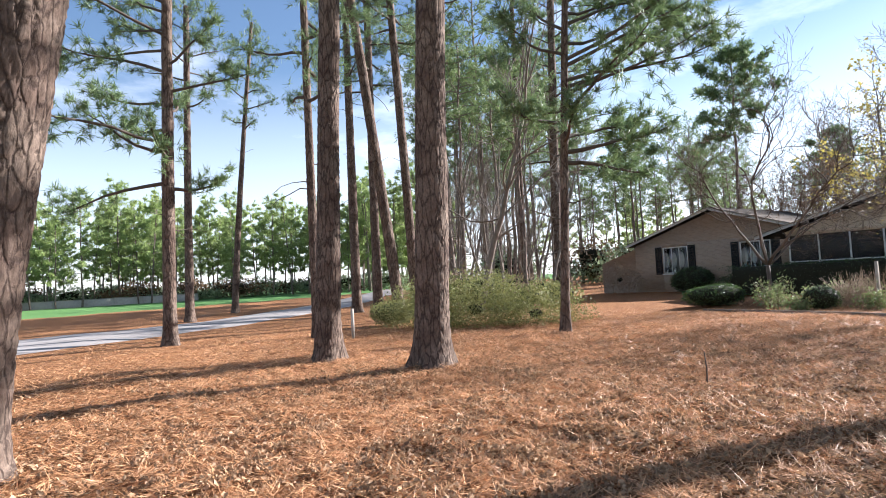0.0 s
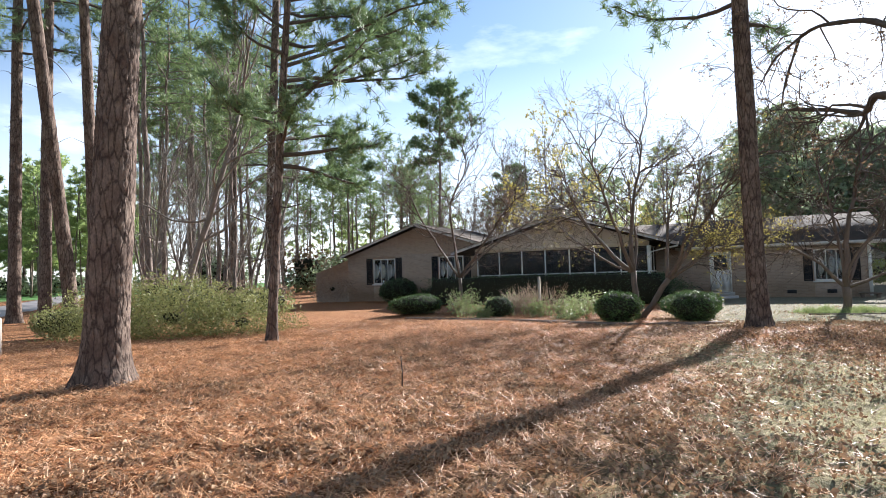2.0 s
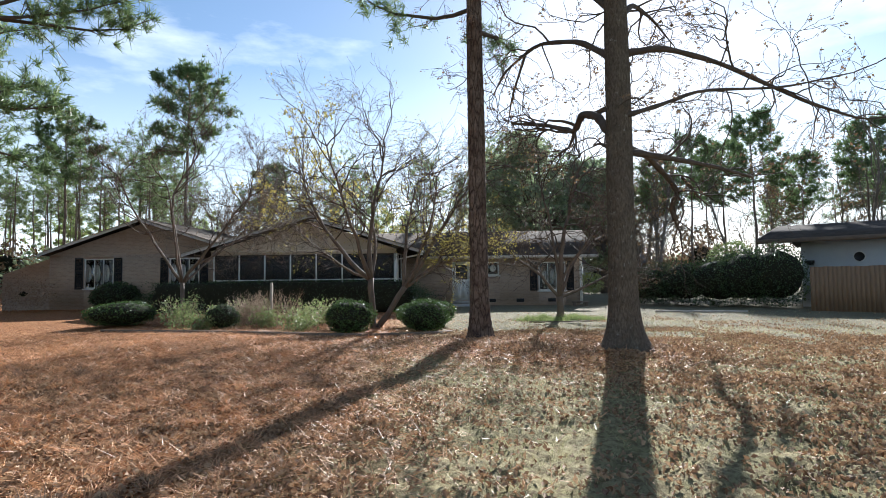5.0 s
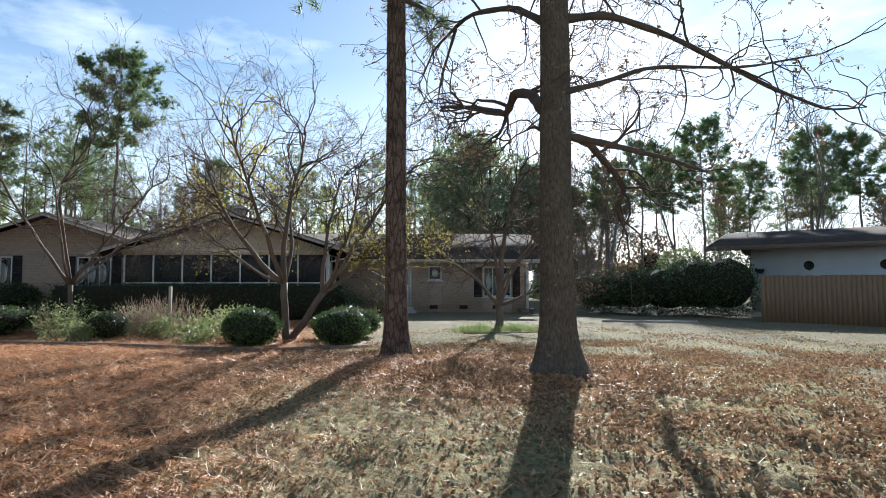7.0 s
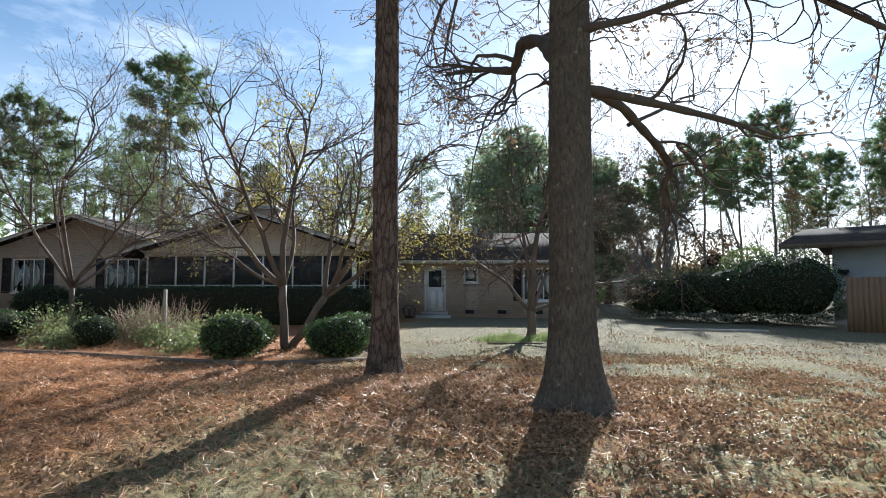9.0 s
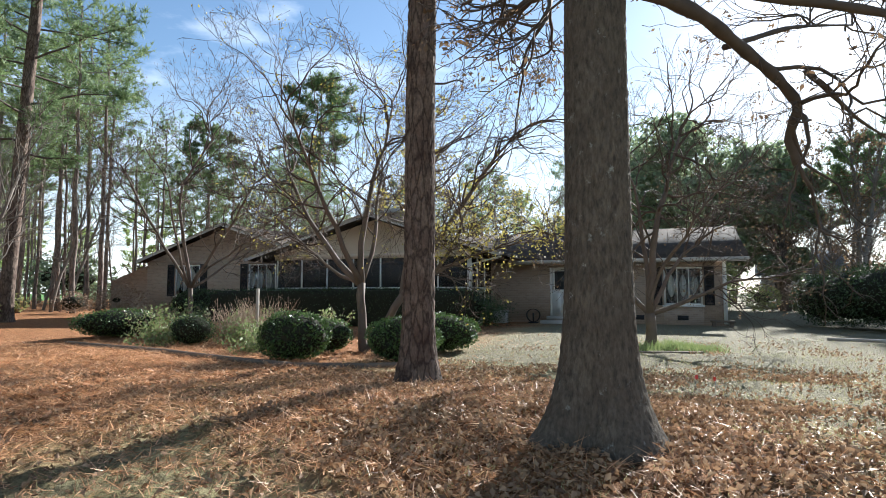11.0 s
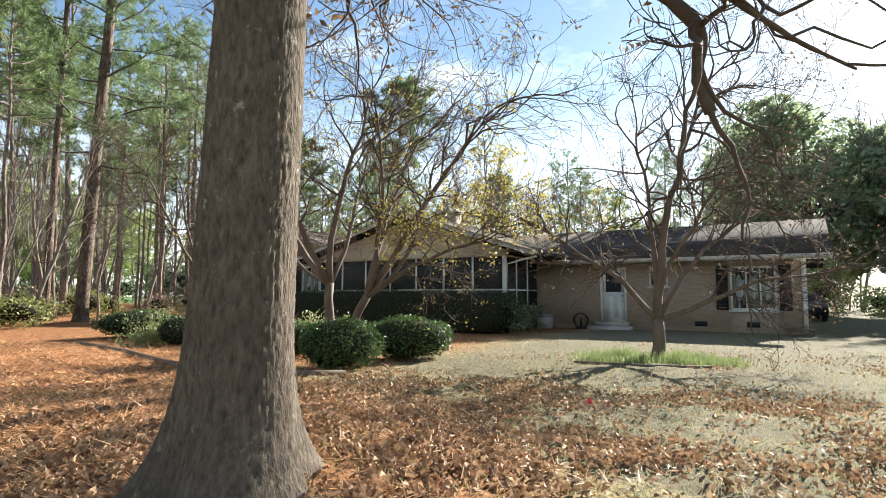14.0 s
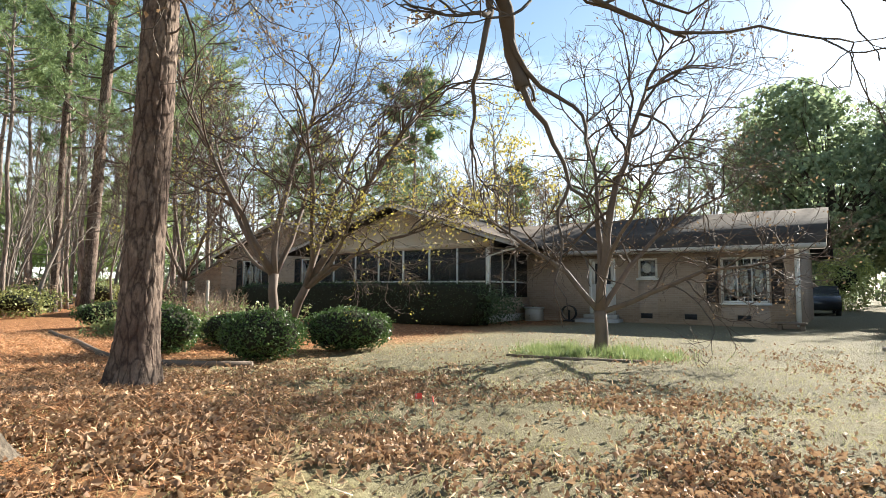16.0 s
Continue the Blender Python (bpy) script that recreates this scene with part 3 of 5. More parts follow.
# porch
part("gable_wall", Soup().prism([(-12.6, PORCH_V + 0.02, 2.94), (-3.2, PORCH_V + 0.02, 2.94), (-7.5, PORCH_V + 0.02, 4.38)], (0, 0.12, 0)), M_SIDING, house, "tan painted gable over the porch")
part("porch_beam", Soup().box(-12.5, PORCH_V - 0.02, 2.74, -3.28, PORCH_V + 0.14, 2.94), M_SIDING, house)
part("porch_ceiling", Soup().box(-12.5, PORCH_V + 0.14, 2.74, -3.3, MAIN_V, 2.78), M_SIDING, house)
part("porch_floor", Soup().box(-12.5, PORCH_V, 0.0, -3.28, MAIN_V, 0.28), M_CONCRETE, house)
part("porch_knee_wall", Soup().box(-12.5, PORCH_V, 0.28, -3.28, PORCH_V + 0.12, 0.9).box(-3.4, PORCH_V + 0.12, 0.28, -3.28, MAIN_V, 0.9), M_BRICK, house)
posts = [-12.37 + 1.288 * i for i in range(8)]
for u in posts:
    part("porch_post", Soup().box(u - 0.032, PORCH_V - 0.02, 0.9, u + 0.032, PORCH_V + 0.05, 2.74), M_WHITE, house)
for v in (31.0, 32.05):
    part("porch_post", Soup().box(-3.38, v - 0.03, 0.9, -3.31, v + 0.03, 2.74), M_WHITE, house)
for a, b in zip(posts, posts[1:]):
    part("porch_rail", Soup().box(a + 0.032, PORCH_V - 0.012, 1.46, b - 0.032, PORCH_V + 0.045, 1.52), M_WHITE, house)
    part("porch_screen", Soup().box(a + 0.032, PORCH_V + 0.014, 1.52, b - 0.032, PORCH_V + 0.018, 2.74), M_SCREEN, house, "dark insect screen")
    part("porch_screen", Soup().box(a + 0.032, PORCH_V + 0.014, 0.9, b - 0.032, PORCH_V + 0.018, 1.46), M_SCREEN, house, "dark insect screen")
part("porch_rail", Soup().box(-3.37, PORCH_V + 0.06, 1.46, -3.32, MAIN_V, 1.52), M_WHITE, house)
part("porch_screen", Soup().box(-3.348, PORCH_V + 0.06, 0.9, -3.344, MAIN_V, 2.72), M_SCREEN, house, "dark insect screen")
part("downspout", Soup().tube([(-1.95, 29.6, 2.66), (-2.6, 29.75, 2.55), (-3.2, 29.84, 2.42), (-3.24, 29.84, 0.05)], 0.04, 8), M_WHITE, house, "white downspout at the porch corner")
part("corner_post", Soup().box(-3.36, PORCH_V - 0.09, 0.0, -3.2, PORCH_V - 0.024, 2.74), M_WHITE, house)


def house_window(u0, u1, z0, z1, v, bars, curtain=True):
    w = part("window", Soup().box(u0, v + 0.02, z0, u0 + 0.07, v + 0.1, z1).box(u1 - 0.07, v + 0.02, z0, u1, v + 0.1, z1)
             .box(u0 + 0.07, v + 0.02, z0, u1 - 0.07, v + 0.1, z0 + 0.07).box(u0 + 0.07, v + 0.02, z1 - 0.07, u1 - 0.07, v + 0.1, z1), M_WHITE, house, "white window frame", weld=True)
    part("window_sill", Soup().box(u0 - 0.06, v - 0.06, z0 - 0.07, u1 + 0.06, v + 0.02, z0), M_WHITE, w)
    n = bars + 1
    step = (u1 - u0 - 0.14) / n
    for i in range(n):
        a = u0 + 0.07 + i * step
        part("pane", Soup().box(a + 0.02, v + 0.05, z0 + 0.07, a + step - 0.02, v + 0.056, z1 - 0.07), M_PANE, w).visible_shadow = False
        if i:
            part("mullion", Soup().box(a - 0.022, v + 0.03, z0 + 0.07, a + 0.022, v + 0.09, z1 - 0.07), M_WHITE, w)
    if curtain:
        for i in range(n):
            a = u0 + 0.07 + i * step
            s = Soup()
            uu = np.linspace(a + 0.03, a + step * (0.62 if i % 2 else 0.8), 16)
            zig = v + 0.17 + 0.025 * np.sin(np.arange(16) * 2.1)
            top, bot = np.column_stack([uu, zig, np.full(16, z1 - 0.05)]), np.column_stack([uu, zig, np.full(16, z0 + 0.08)])
            q = [(k, k + 1, 17 + k, 16 + k) for k in range(15)]
            s.add(np.concatenate([top, bot]), q)
            part("curtain", s, M_CURTAIN, w, "white gathered curtain", True)
    return w


k = Nodes("clear_pane", 0.03, 0.5)
k.b.inputs["Transmission Weight"].default_value = 1.0
k.b.inputs["IOR"].default_value = 1.45
M_PANE = k.done((0.9, 0.93, 0.92))
house_window(*WIN_A, WING_V, 2)
house_window(*WIN_B, WING_V, 2)
house_window(*WIN_C, MAIN_V, 2)
small_window = house_window(*WIN_D, MAIN_V, 0, False)
blind = Soup()
for z in np.arange(WIN_D[2] + 0.08, WIN_D[3] - 0.08, 0.03):
    blind.box(WIN_D[0] + 0.08, MAIN_V + 0.11, z, WIN_D[1] - 0.08, MAIN_V + 0.125, z + 0.028)
part("blind", blind, M_WHITE, small_window, "closed pale blind")


def shutter(u0, u1, z0, z1, v):
    s = Soup().box(u0, v - 0.05, z0, u0 + 0.05, v - 0.004, z1).box(u1 - 0.05, v - 0.05, z0, u1, v - 0.004, z1)
    for z in (z0, (z0 + z1) / 2 - 0.04, z1 - 0.08):
        s.box(u0 + 0.05, v - 0.048, z, u1 - 0.05, v - 0.004, z + 0.08)
    sh = part("shutter", s, M_BLACK, house, "black louvred shutter")
    sl = Soup()
    for z in np.arange(z0 + 0.1, z1 - 0.1, 0.045):
        sl.add([(u0 + 0.05, v - 0.04, z), (u1 - 0.05, v - 0.04, z), (u1 - 0.05, v - 0.012, z + 0.04), (u0 + 0.05, v - 0.012, z + 0.04)], [(0, 1, 2, 3)])
    part("louvre", sl, M_BLACK, sh)


for u0, u1, z0, z1, v in ((-21.5, -21.05, 1.12, 2.84, WING_V), (-19.25, -18.8, 1.12, 2.84, WING_V), (-16.62, -16.2, 1.12, 2.8, WING_V), (-14.4, -13.95, 1.12, 2.8, WING_V),
                          (3.42, 3.8, 0.78, 2.32, MAIN_V), (5.36, 5.72, 0.78, 2.32, MAIN_V)):
    shutter(u0, u1, z0, z1, v)
# entry door
door = part("door", Soup().box(-0.64, MAIN_V + 0.06, 0.3, 0.2, MAIN_V + 0.1, 1.42).box(-0.64, MAIN_V + 0.06, 1.42, -0.52, MAIN_V + 0.1, 2.28)
            .box(0.08, MAIN_V + 0.06, 1.42, 0.2, MAIN_V + 0.1, 2.28).box(-0.52, MAIN_V + 0.06, 2.2, 0.08, MAIN_V + 0.1, 2.28), M_WHITE, house, "white half-glazed entry door")
part("pane", Soup().box(-0.52, MAIN_V + 0.075, 1.42, 0.08, MAIN_V + 0.085, 2.2), M_GLASS, door)
part("door_frame", Soup().box(-0.72, MAIN_V - 0.02, 0.3, -0.64, MAIN_V + 0.12, 2.36).box(0.2, MAIN_V - 0.02, 0.3, 0.28, MAIN_V + 0.12, 2.36).box(-0.64, MAIN_V - 0.02, 2.28, 0.2, MAIN_V + 0.12, 2.36), M_WHITE, door)
part("door_panel", Soup().box(-0.5, MAIN_V + 0.052, 0.42, -0.26, MAIN_V + 0.06, 1.26).box(-0.18, MAIN_V + 0.052, 0.42, 0.06, MAIN_V + 0.06, 1.26), M_WHITE, door)
part("door_handle", Soup().tube([(0.13, MAIN_V + 0.06, 1.28), (0.13, MAIN_V - 0.01, 1.28)], 0.03, 10), M_STEEL, door, "round metal door knob")
part("door_step", Soup().box(-1.0, 32.3, -0.2, 0.55, MAIN_V, 0.13).box(-0.8, 32.65, 0.13, 0.4, MAIN_V, 0.29), M_CONCRETE, house, "concrete door step")
# porch door and window seen dimly through the screens
part("porch_door", Soup().box(-7.2, MAIN_V + 0.06, 0.3, -6.2, MAIN_V + 0.1, 2.35), M_WHITE, house)
part("porch_window", Soup().box(-10.6, MAIN_V + 0.08, 0.9, -8.9, MAIN_V + 0.09, 2.3), M_GLASS, house)
for u in (1.4, 2.89, 4.55):
    vent = part("foundation_vent", Soup().box(u - 0.2, MAIN_V - 0.012, 0.19, u + 0.2, MAIN_V - 0.004, 0.37), M_BLACK, house, "black crawl-space vent")
    part("vent_frame", Soup().box(u - 0.23, MAIN_V - 0.02, 0.16, u + 0.23, MAIN_V - 0.003, 0.19).box(u - 0.23, MAIN_V - 0.02, 0.37, u + 0.23, MAIN_V - 0.003, 0.4), M_BRICK, vent)
part("corner_board", Soup().box(6.02, MAIN_V - 0.05, 0.05, 6.16, MAIN_V - 0.004, 2.5), M_WHITE, house, "white corner board")

# ---- outbuilding with round vents ----
GAR = Matrix.Translation((32.6, 4.75, 0)) @ pose(0, 0, 0, 0, 0, -93)     # x runs along the long wall
garage = thing("outbuilding", "pale stucco outbuilding with low dark roof and round vents", "outbuilding", at=GAR)
part("wall", Soup().box(-0.02, -0.02, -0.4, 11, 6.02, 3.0).prism([(0, 0, 3.0), (0, 6, 3.0), (0, 3, 3.75)], (11, 0, 0)), M_PALE_WALL, garage, "pale blue-grey stucco wall")
part("roof", Soup().prism([(-1.6, -0.8, 2.95), (-1.6, 3, 3.8), (-1.6, 3, 3.92), (-1.6, -0.8, 3.08)], (13.1, 0, 0)).prism([(-1.6, 3, 3.8), (-1.6, 6.8, 2.95), (-1.6, 6.8, 3.08), (-1.6, 3, 3.92)], (13.1, 0, 0)), M_SHINGLE, garage, "low-pitched dark shingle roof")
part("fascia", Soup().box(-1.62, -0.83, 2.88, 11.5, -0.803, 3.08), M_TIMBER, garage)
part("rake_board", Soup().prism([(-1.63, -0.8, 2.82), (-1.63, 3, 3.67), (-1.63, 3, 3.93), (-1.63, -0.8, 3.09)], (0.027, 0, 0)), M_TIMBER, garage)
th = np.linspace(0, 2 * np.pi, 24, endpoint=False)
for u in (2.15, 4.7, 7.25):
    vent = part("round_vent", Soup().prism(np.column_stack([u + 0.2 * np.cos(th), np.full(24, -0.06), 2.2 + 0.2 * np.sin(th)]), (0, 0.036, 0)), M_BLACK, garage, "round black louvred vent")
    ring = Soup().tube(np.column_stack([u + 0.21 * np.cos(np.append(th, 6.2832)), np.full(25, -0.05), 2.2 + 0.21 * np.sin(np.append(th, 6.2832))]), 0.02, 6, False)
    part("vent_rim", ring, M_WHITE, vent)
part("wall_light", Soup().box(0.15, -0.16, 1.95, 0.5, -0.024, 2.08).box(0.2, -0.13, 1.88, 0.45, -0.03, 1.95), M_BLACK, garage, "small black wall fitting")

# ---- board fence before the outbuilding ----
M_FENCE = plain_material("brown_fence_boards", (0.25, 0.165, 0.1), (0.19, 0.12, 0.075), 3, 0.85, bump=0.3, stretch=(6, 6, 0.6))
fence = thing("board_fence", "close-boarded brown timber fence before the outbuilding", "fence", at=pose(28.67, 3.92, 0, 0, 0, -92))
fr = np.random.default_rng(55)
# unseen panel added behind the boards to keep low sun out of the gaps
part("backing_board", Soup().box(0.01, 0.0205, 0.05, 11.37, 0.028, 1.7), M_FENCE, fence)
for i in range(78):
    h = 1.75 + fr.normal(0, 0.008)
    part("board", Soup().box(i * 0.146, fr.normal(0, 0.002), 0.0, i * 0.146 + 0.1455, 0.02, h), M_FENCE, fence)
for z in (0.35, 1.05, 1.6):
    part("rail", Soup().box(0, 0.03, z, 11.4, 0.06, z + 0.09), M_TIMBER, fence)
for i in range(6):
    part("post", Soup().box(i * 2.25, 0.062, -0.4, i * 2.25 + 0.09, 0.15, 1.72), M_TIMBER, fence)


# ---- trees ----
def cells(a, b, wrap, seed):
    """Distances to the two nearest of scattered points, on a plane that closes on itself along a."""
    r = np.random.default_rng(seed)
    ny = int(b.max()) + 4
    jx, jy = r.uniform(0.1, 0.9, (wrap, ny)), r.uniform(0.1, 0.9, (wrap, ny))
    ia, ib = np.floor(a).astype(int), np.floor(b).astype(int)
    best = np.full((2, *a.shape), 9.0)
    for da in (-1, 0, 1):
        for db in (-1, 0, 1):
            ca, cb = ia + da, np.clip(ib + db + 1, 0, ny - 1)
            d = np.hypot(ca + jx[ca % wrap, cb] - a, ib + db + jy[ca % wrap, cb] - b)
            near = d < best[0]
            best[1] = np.where(near, best[0], np.minimum(best[1], d))
            best[0] = np.where(near, d, best[0])
    return best


def barked_trunk(height, r0, r1, flare, bend, seed, plate=(0.075, 0.2), depth=0.022, sides=88, fine_to=6.0, step=0.035, tilt=(0, 0)):
    """A trunk with real bark: plates stand proud of the cracks between them. bend: sideways drift at the top."""
    z = np.concatenate([np.arange(-0.25, fine_to, step), np.arange(fine_to, height, 0.25), [height]])
    th = np.arange(sides) * 2 * np.pi / sides
    zz, tt = np.meshgrid(z, th, indexing="ij")
    f = np.clip(zz / height, 0, 1)
    r = r0 + (r1 - r0) * f ** 0.9
    r = r + flare * np.exp(-np.clip(zz, 0, None) / 0.32) * (1 + 0.35 * np.sin(tt * 3 + seed) + 0.2 * np.sin(tt * 5 + 2 * seed))
    r = r * (1 + 0.025 * np.sin(tt * 2 + zz * 0.9 + seed) + 0.02 * np.sin(tt * 3 - zz * 1.7))
    wrap = max(6, int(round(2 * np.pi * r0 / plate[0])))
    a = tt / (2 * np.pi) * wrap + 0.25 * np.sin(zz * 7 + tt * 4) + 0.15 * np.sin(zz * 17)
    b = (zz + 0.3) / plate[1] + 0.2 * np.sin(tt * 5) + 3
    d = cells(np.mod(a, wrap), b, wrap, seed)
    edge = np.clip((d[1] - d[0]) / 0.35, 0, 1)
    r2 = np.random.default_rng(seed + 1)
    r = r + depth * (edge ** 0.6 - 0.6) + r2.normal(0, depth * 0.1, r.shape)
    x = r * np.cos(tt) + bend[0] * f ** 1.3 + tilt[0] * zz
    y = r * np.sin(tt) + bend[1] * f ** 1.3 + tilt[1] * zz
    n = len(z)
    i, j = np.meshgrid(np.arange(n - 1), np.arange(sides), indexing="ij")
    k = (j + 1) % sides
    return Soup().add(np.stack([x, y, zz], -1).reshape(-1, 3), np.stack([i * sides + j, i * sides + k, (i + 1) * sides + k, (i + 1) * sides + j], -1).reshape(-1, 4))


def unit(v):
    v = np.asarray(v, float)
    return v / (np.linalg.norm(v, axis=-1, keepdims=True) + 1e-9)


def wander(start, way, length, steps, r, wild, lift=0.0):
    """A crooked line from a start."""
    p, d = [np.array(start, float)], unit(way)
    for _ in range(steps):
        d = unit(d + r.normal(0, wild, 3) + np.array([0, 0, lift]))
        p.append(p[-1] + d * length / steps)
    return np.array(p), d


def branch_out(s, start, way, length, radius, depth, r, tips, wild=0.22, lift=0.05, fork=(2, 4), spread=0.75, shrink=0.66, thin=0.0035):
    """A branch, its side branches and its twigs; tips gathers where twigs end."""
    steps = 5 if depth > 1 else 3
    line, d = wander(start, way, length, steps, r, wild, lift)
    s.tube(line, np.linspace(radius, max(radius * 0.55, thin), steps + 1), 7 if radius > 0.03 else (5 if radius > 0.012 else 3), False)
    if depth == 0:
        tips.append(line[-1]), tips.append(line[len(line) // 2])
        return
    for _ in range(r.integers(*fork)):
        i = r.integers(max(1, steps // 2), steps + 1)
        way2 = unit(unit(line[i] - line[i - 1]) + spread * unit(r.normal(size=3)))
        branch_out(s, line[i], way2, length * shrink * r.uniform(0.75, 1.2), radius * 0.58, depth - 1, r, tips, wild, lift, fork, spread, shrink, thin)
    branch_out(s, line[-1], d, length * shrink, radius * 0.6, depth - 1, r, tips, wild, lift, fork, spread, shrink, thin)


def tufts(s, at, count, length, width, r, out=None, spread=0.04):
    """Bunches of needles round points."""
    at = np.repeat(np.asarray(at, float), count, 0)
    d = unit(r.normal(size=at.shape) + (0 if out is None else np.repeat(out, count, 0)) * 0.9 + np.array([0, 0, 0.25]))
    s.blades(at + r.normal(0, spread, at.shape), d * r.uniform(0.6, 1.15, (len(at), 1)) * length, width)


def pine_crown(height, start, reach, limbs, seed, bend=(0, 0), tilt=(0, 0), tuft=(14, 0.24, 0.012), twigs=6, side=None, r_limb=0.05, dead=0, bare_twigs=True):
    """Limbs and needles of a pine with a rounded, open crown. side: a way to which the limbs are longer."""
    r = np.random.default_rng(seed)
    wood, green = Soup(), Soup()
    for i in range(limbs):
        q = (i + r.uniform(0, 0.8)) / limbs
        z = start + (height - start) * q * 0.97
        f = z / height
        az = i * 2.4 + r.uniform(-0.5, 0.5)
        if side is not None and i % 2:
            az = math.atan2(side[1], side[0]) + r.uniform(-0.9, 0.9)
        way = np.array([math.cos(az), math.sin(az), 0])
        length = reach * (0.3 + 0.7 * math.sin(math.pi * min(1.0, 0.2 + 0.75 * q))) * r.uniform(0.6, 1.1)
        if side is not None:
            length *= 0.6 + 0.6 * max(0.0, float(way @ np.array([*side, 0])))
        p0 = np.array([bend[0] * f ** 1.3 + tilt[0] * z, bend[1] * f ** 1.3 + tilt[1] * z, z])
        line, _ = wander(p0, way + np.array([0, 0, 0.05 + 0.9 * q * q]), length, 6, r, 0.14, 0.03)
        wood.tube(line, np.linspace(r_limb * (1.1 - 0.6 * q), 0.01, 7), 6, False)
        at, outs = [], []
        for k in range(int(twigs * (0.4 + 0.8 * length / reach))):
            m = r.uniform(0.3, 1.0) * 6
            j = min(int(m), 5)
            b = line[j] + (line[j + 1] - line[j]) * (m - j)
            d = unit(unit(line[j + 1] - line[j]) * 0.7 + r.normal(0, 0.6, 3) + np.array([0, 0, 0.1]))
            tl = r.uniform(0.3, 0.55) * (1.25 - m / 8) * min(2.2, 0.5 + 0.35 * length)
            tw, _ = wander(b, d, tl, 4, r, 0.2, 0.05)
            if bare_twigs:
                wood.tube(tw, np.linspace(0.014, 0.006, 5), 3, False)
            for h in (1, 2, 3, 4):
                at.append(tw[h] + r.normal(0, 0.07 + 0.04 * h, 3))
                outs.append(d)
        at += [line[-1], line[-2]]
        outs += [way, way]
        tufts(green, at, tuft[0], tuft[1], tuft[2], r, np.array(outs))
    for i in range(dead):
        z = start * r.uniform(0.45, 1.0)
        f = z / height
        az = r.uniform(0, 6.28)
        p0 = np.array([bend[0] * f ** 1.3 + tilt[0] * z, bend[1] * f ** 1.3 + tilt[1] * z, z])
        line, _ = wander(p0, (math.cos(az), math.sin(az), 0.1), r.uniform(0.5, 1.6), 4, r, 0.25)
        wood.tube(line, np.linspace(0.02, 0.006, 5), 4, False)
    return wood, green


def big_pine(x, y, height, r0, r1, flare, seed, label, bend=(0, 0), tilt=(0, 0), start=9.0, reach=3.2, limbs=30, plate=(0.075, 0.2), depth=0.022, dead=4, side=None, sides=88, fine=6.0, tuft=(16, 0.28, 0.02)):
    at = thing("pine_tree", label, "pine tree", at=pose(x, y, float(gz(x, y))))
    part("trunk", barked_trunk(height, r0, r1, flare, bend, seed, plate, depth, sides, fine, tilt=tilt), M_PINE_BARK, at, "flaky plated pine bark", True)
    wood, green = pine_crown(height, start, reach, limbs, seed, bend, tilt, tuft, 9, side, 0.06, dead)
    part("limb", wood, M_LIMB, at, "", kind="stuff")
    part("crown", green, M_NEEDLE, at, "long green pine needles", kind="stuff")
    return at


big_pine(12.61, 8.15, 19, 0.215, 0.12, 0.12, 11, "tall straight pine with plated bark on the leaf mound", bend=(0.2, 0.2), tilt=(0.018, 0.016), start=7.2, reach=5.0, limbs=30, side=(-0.75, 0.66), dead=3, tuft=(24, 0.3, 0.024))
big_pine(-0.42, 9.75, 21, 0.3, 0.17, 0.17, 12, "stout pine with deeply plated bark in the pine straw", bend=(0.3, 0.3), tilt=(0.034, -0.06), start=11, dead=2)
big_pine(-2.6, 11.5, 20, 0.255, 0.14, 0.12, 13, "tall pine with rough bark in the pine straw", bend=(0.3, 0.2), tilt=(0.034, -0.005), start=10.5, dead=2)
big_pine(-4.61, 4.57, 20, 0.3, 0.18, 0.14, 14, "leaning pine with broad flat bark plates", bend=(0.5, 0), tilt=(0.185, -0.045), start=11, plate=(0.11, 0.24), depth=0.026)
big_pine(-8.5, 17.4, 17, 0.2, 0.12, 0.09, 15, "slim pine with low boughs beside the lane", bend=(0.3, 0.1), tilt=(0.0, 0), start=4.6, reach=5.0, limbs=30, side=(-1.0, 0.0), dead=3, sides=48, tuft=(26, 0.32, 0.028))
big_pine(3.05, 14.8, 14.5, 0.125, 0.06, 0.06, 16, "young slender pine with boughs reaching one way", bend=(0.5, 0.2), tilt=(0.034, 0), start=4.4, reach=5.0, limbs=38, side=(0.95, -0.25), dead=6, plate=(0.05, 0.13), depth=0.01, sides=48, tuft=(30, 0.32, 0.026))
big_pine(-4.0, 17.3, 18, 0.14, 0.08, 0.05, 17, "slender pine standing behind a stouter one", bend=(0, 0), start=7, reach=2.8, limbs=24, sides=40, dead=4)
big_pine(-1.75, 22.4, 22, 0.22, 0.14, 0.08, 18, "leaning pine with reddish bark behind the azalea", bend=(-0.6, 0.3), tilt=(-0.085, 0), start=12, limbs=24, sides=40)
big_pine(-1.2, 24.5, 22, 0.21, 0.13, 0.08, 19, "tall pine with reddish bark behind the azalea", bend=(-0.4, 0.3), tilt=(-0.02, 0), start=12, limbs=24, sides=40)
big_pine(-3.4, 30.0, 23, 0.25, 0.14, 0.1, 20, "tall grey-barked pine at the edge of the wood", bend=(0.2, 0.3), start=12, limbs=26, sides=40)
big_pine(-4.7, 31.5, 23, 0.27, 0.15, 0.1, 21, "tall pine beside the lane at the edge of the wood", bend=(0.1, 0.3), start=12, limbs=26, sides=40)
big_pine(6.8, 33.8, 24, 0.3, 0.17, 0.12, 22, "stout pine with spreading boughs beyond the flower bed", bend=(0.5, 0.3), tilt=(0.02, 0), start=7.5, reach=5.2, limbs=36, sides=48, dead=5, tuft=(18, 0.38, 0.04))
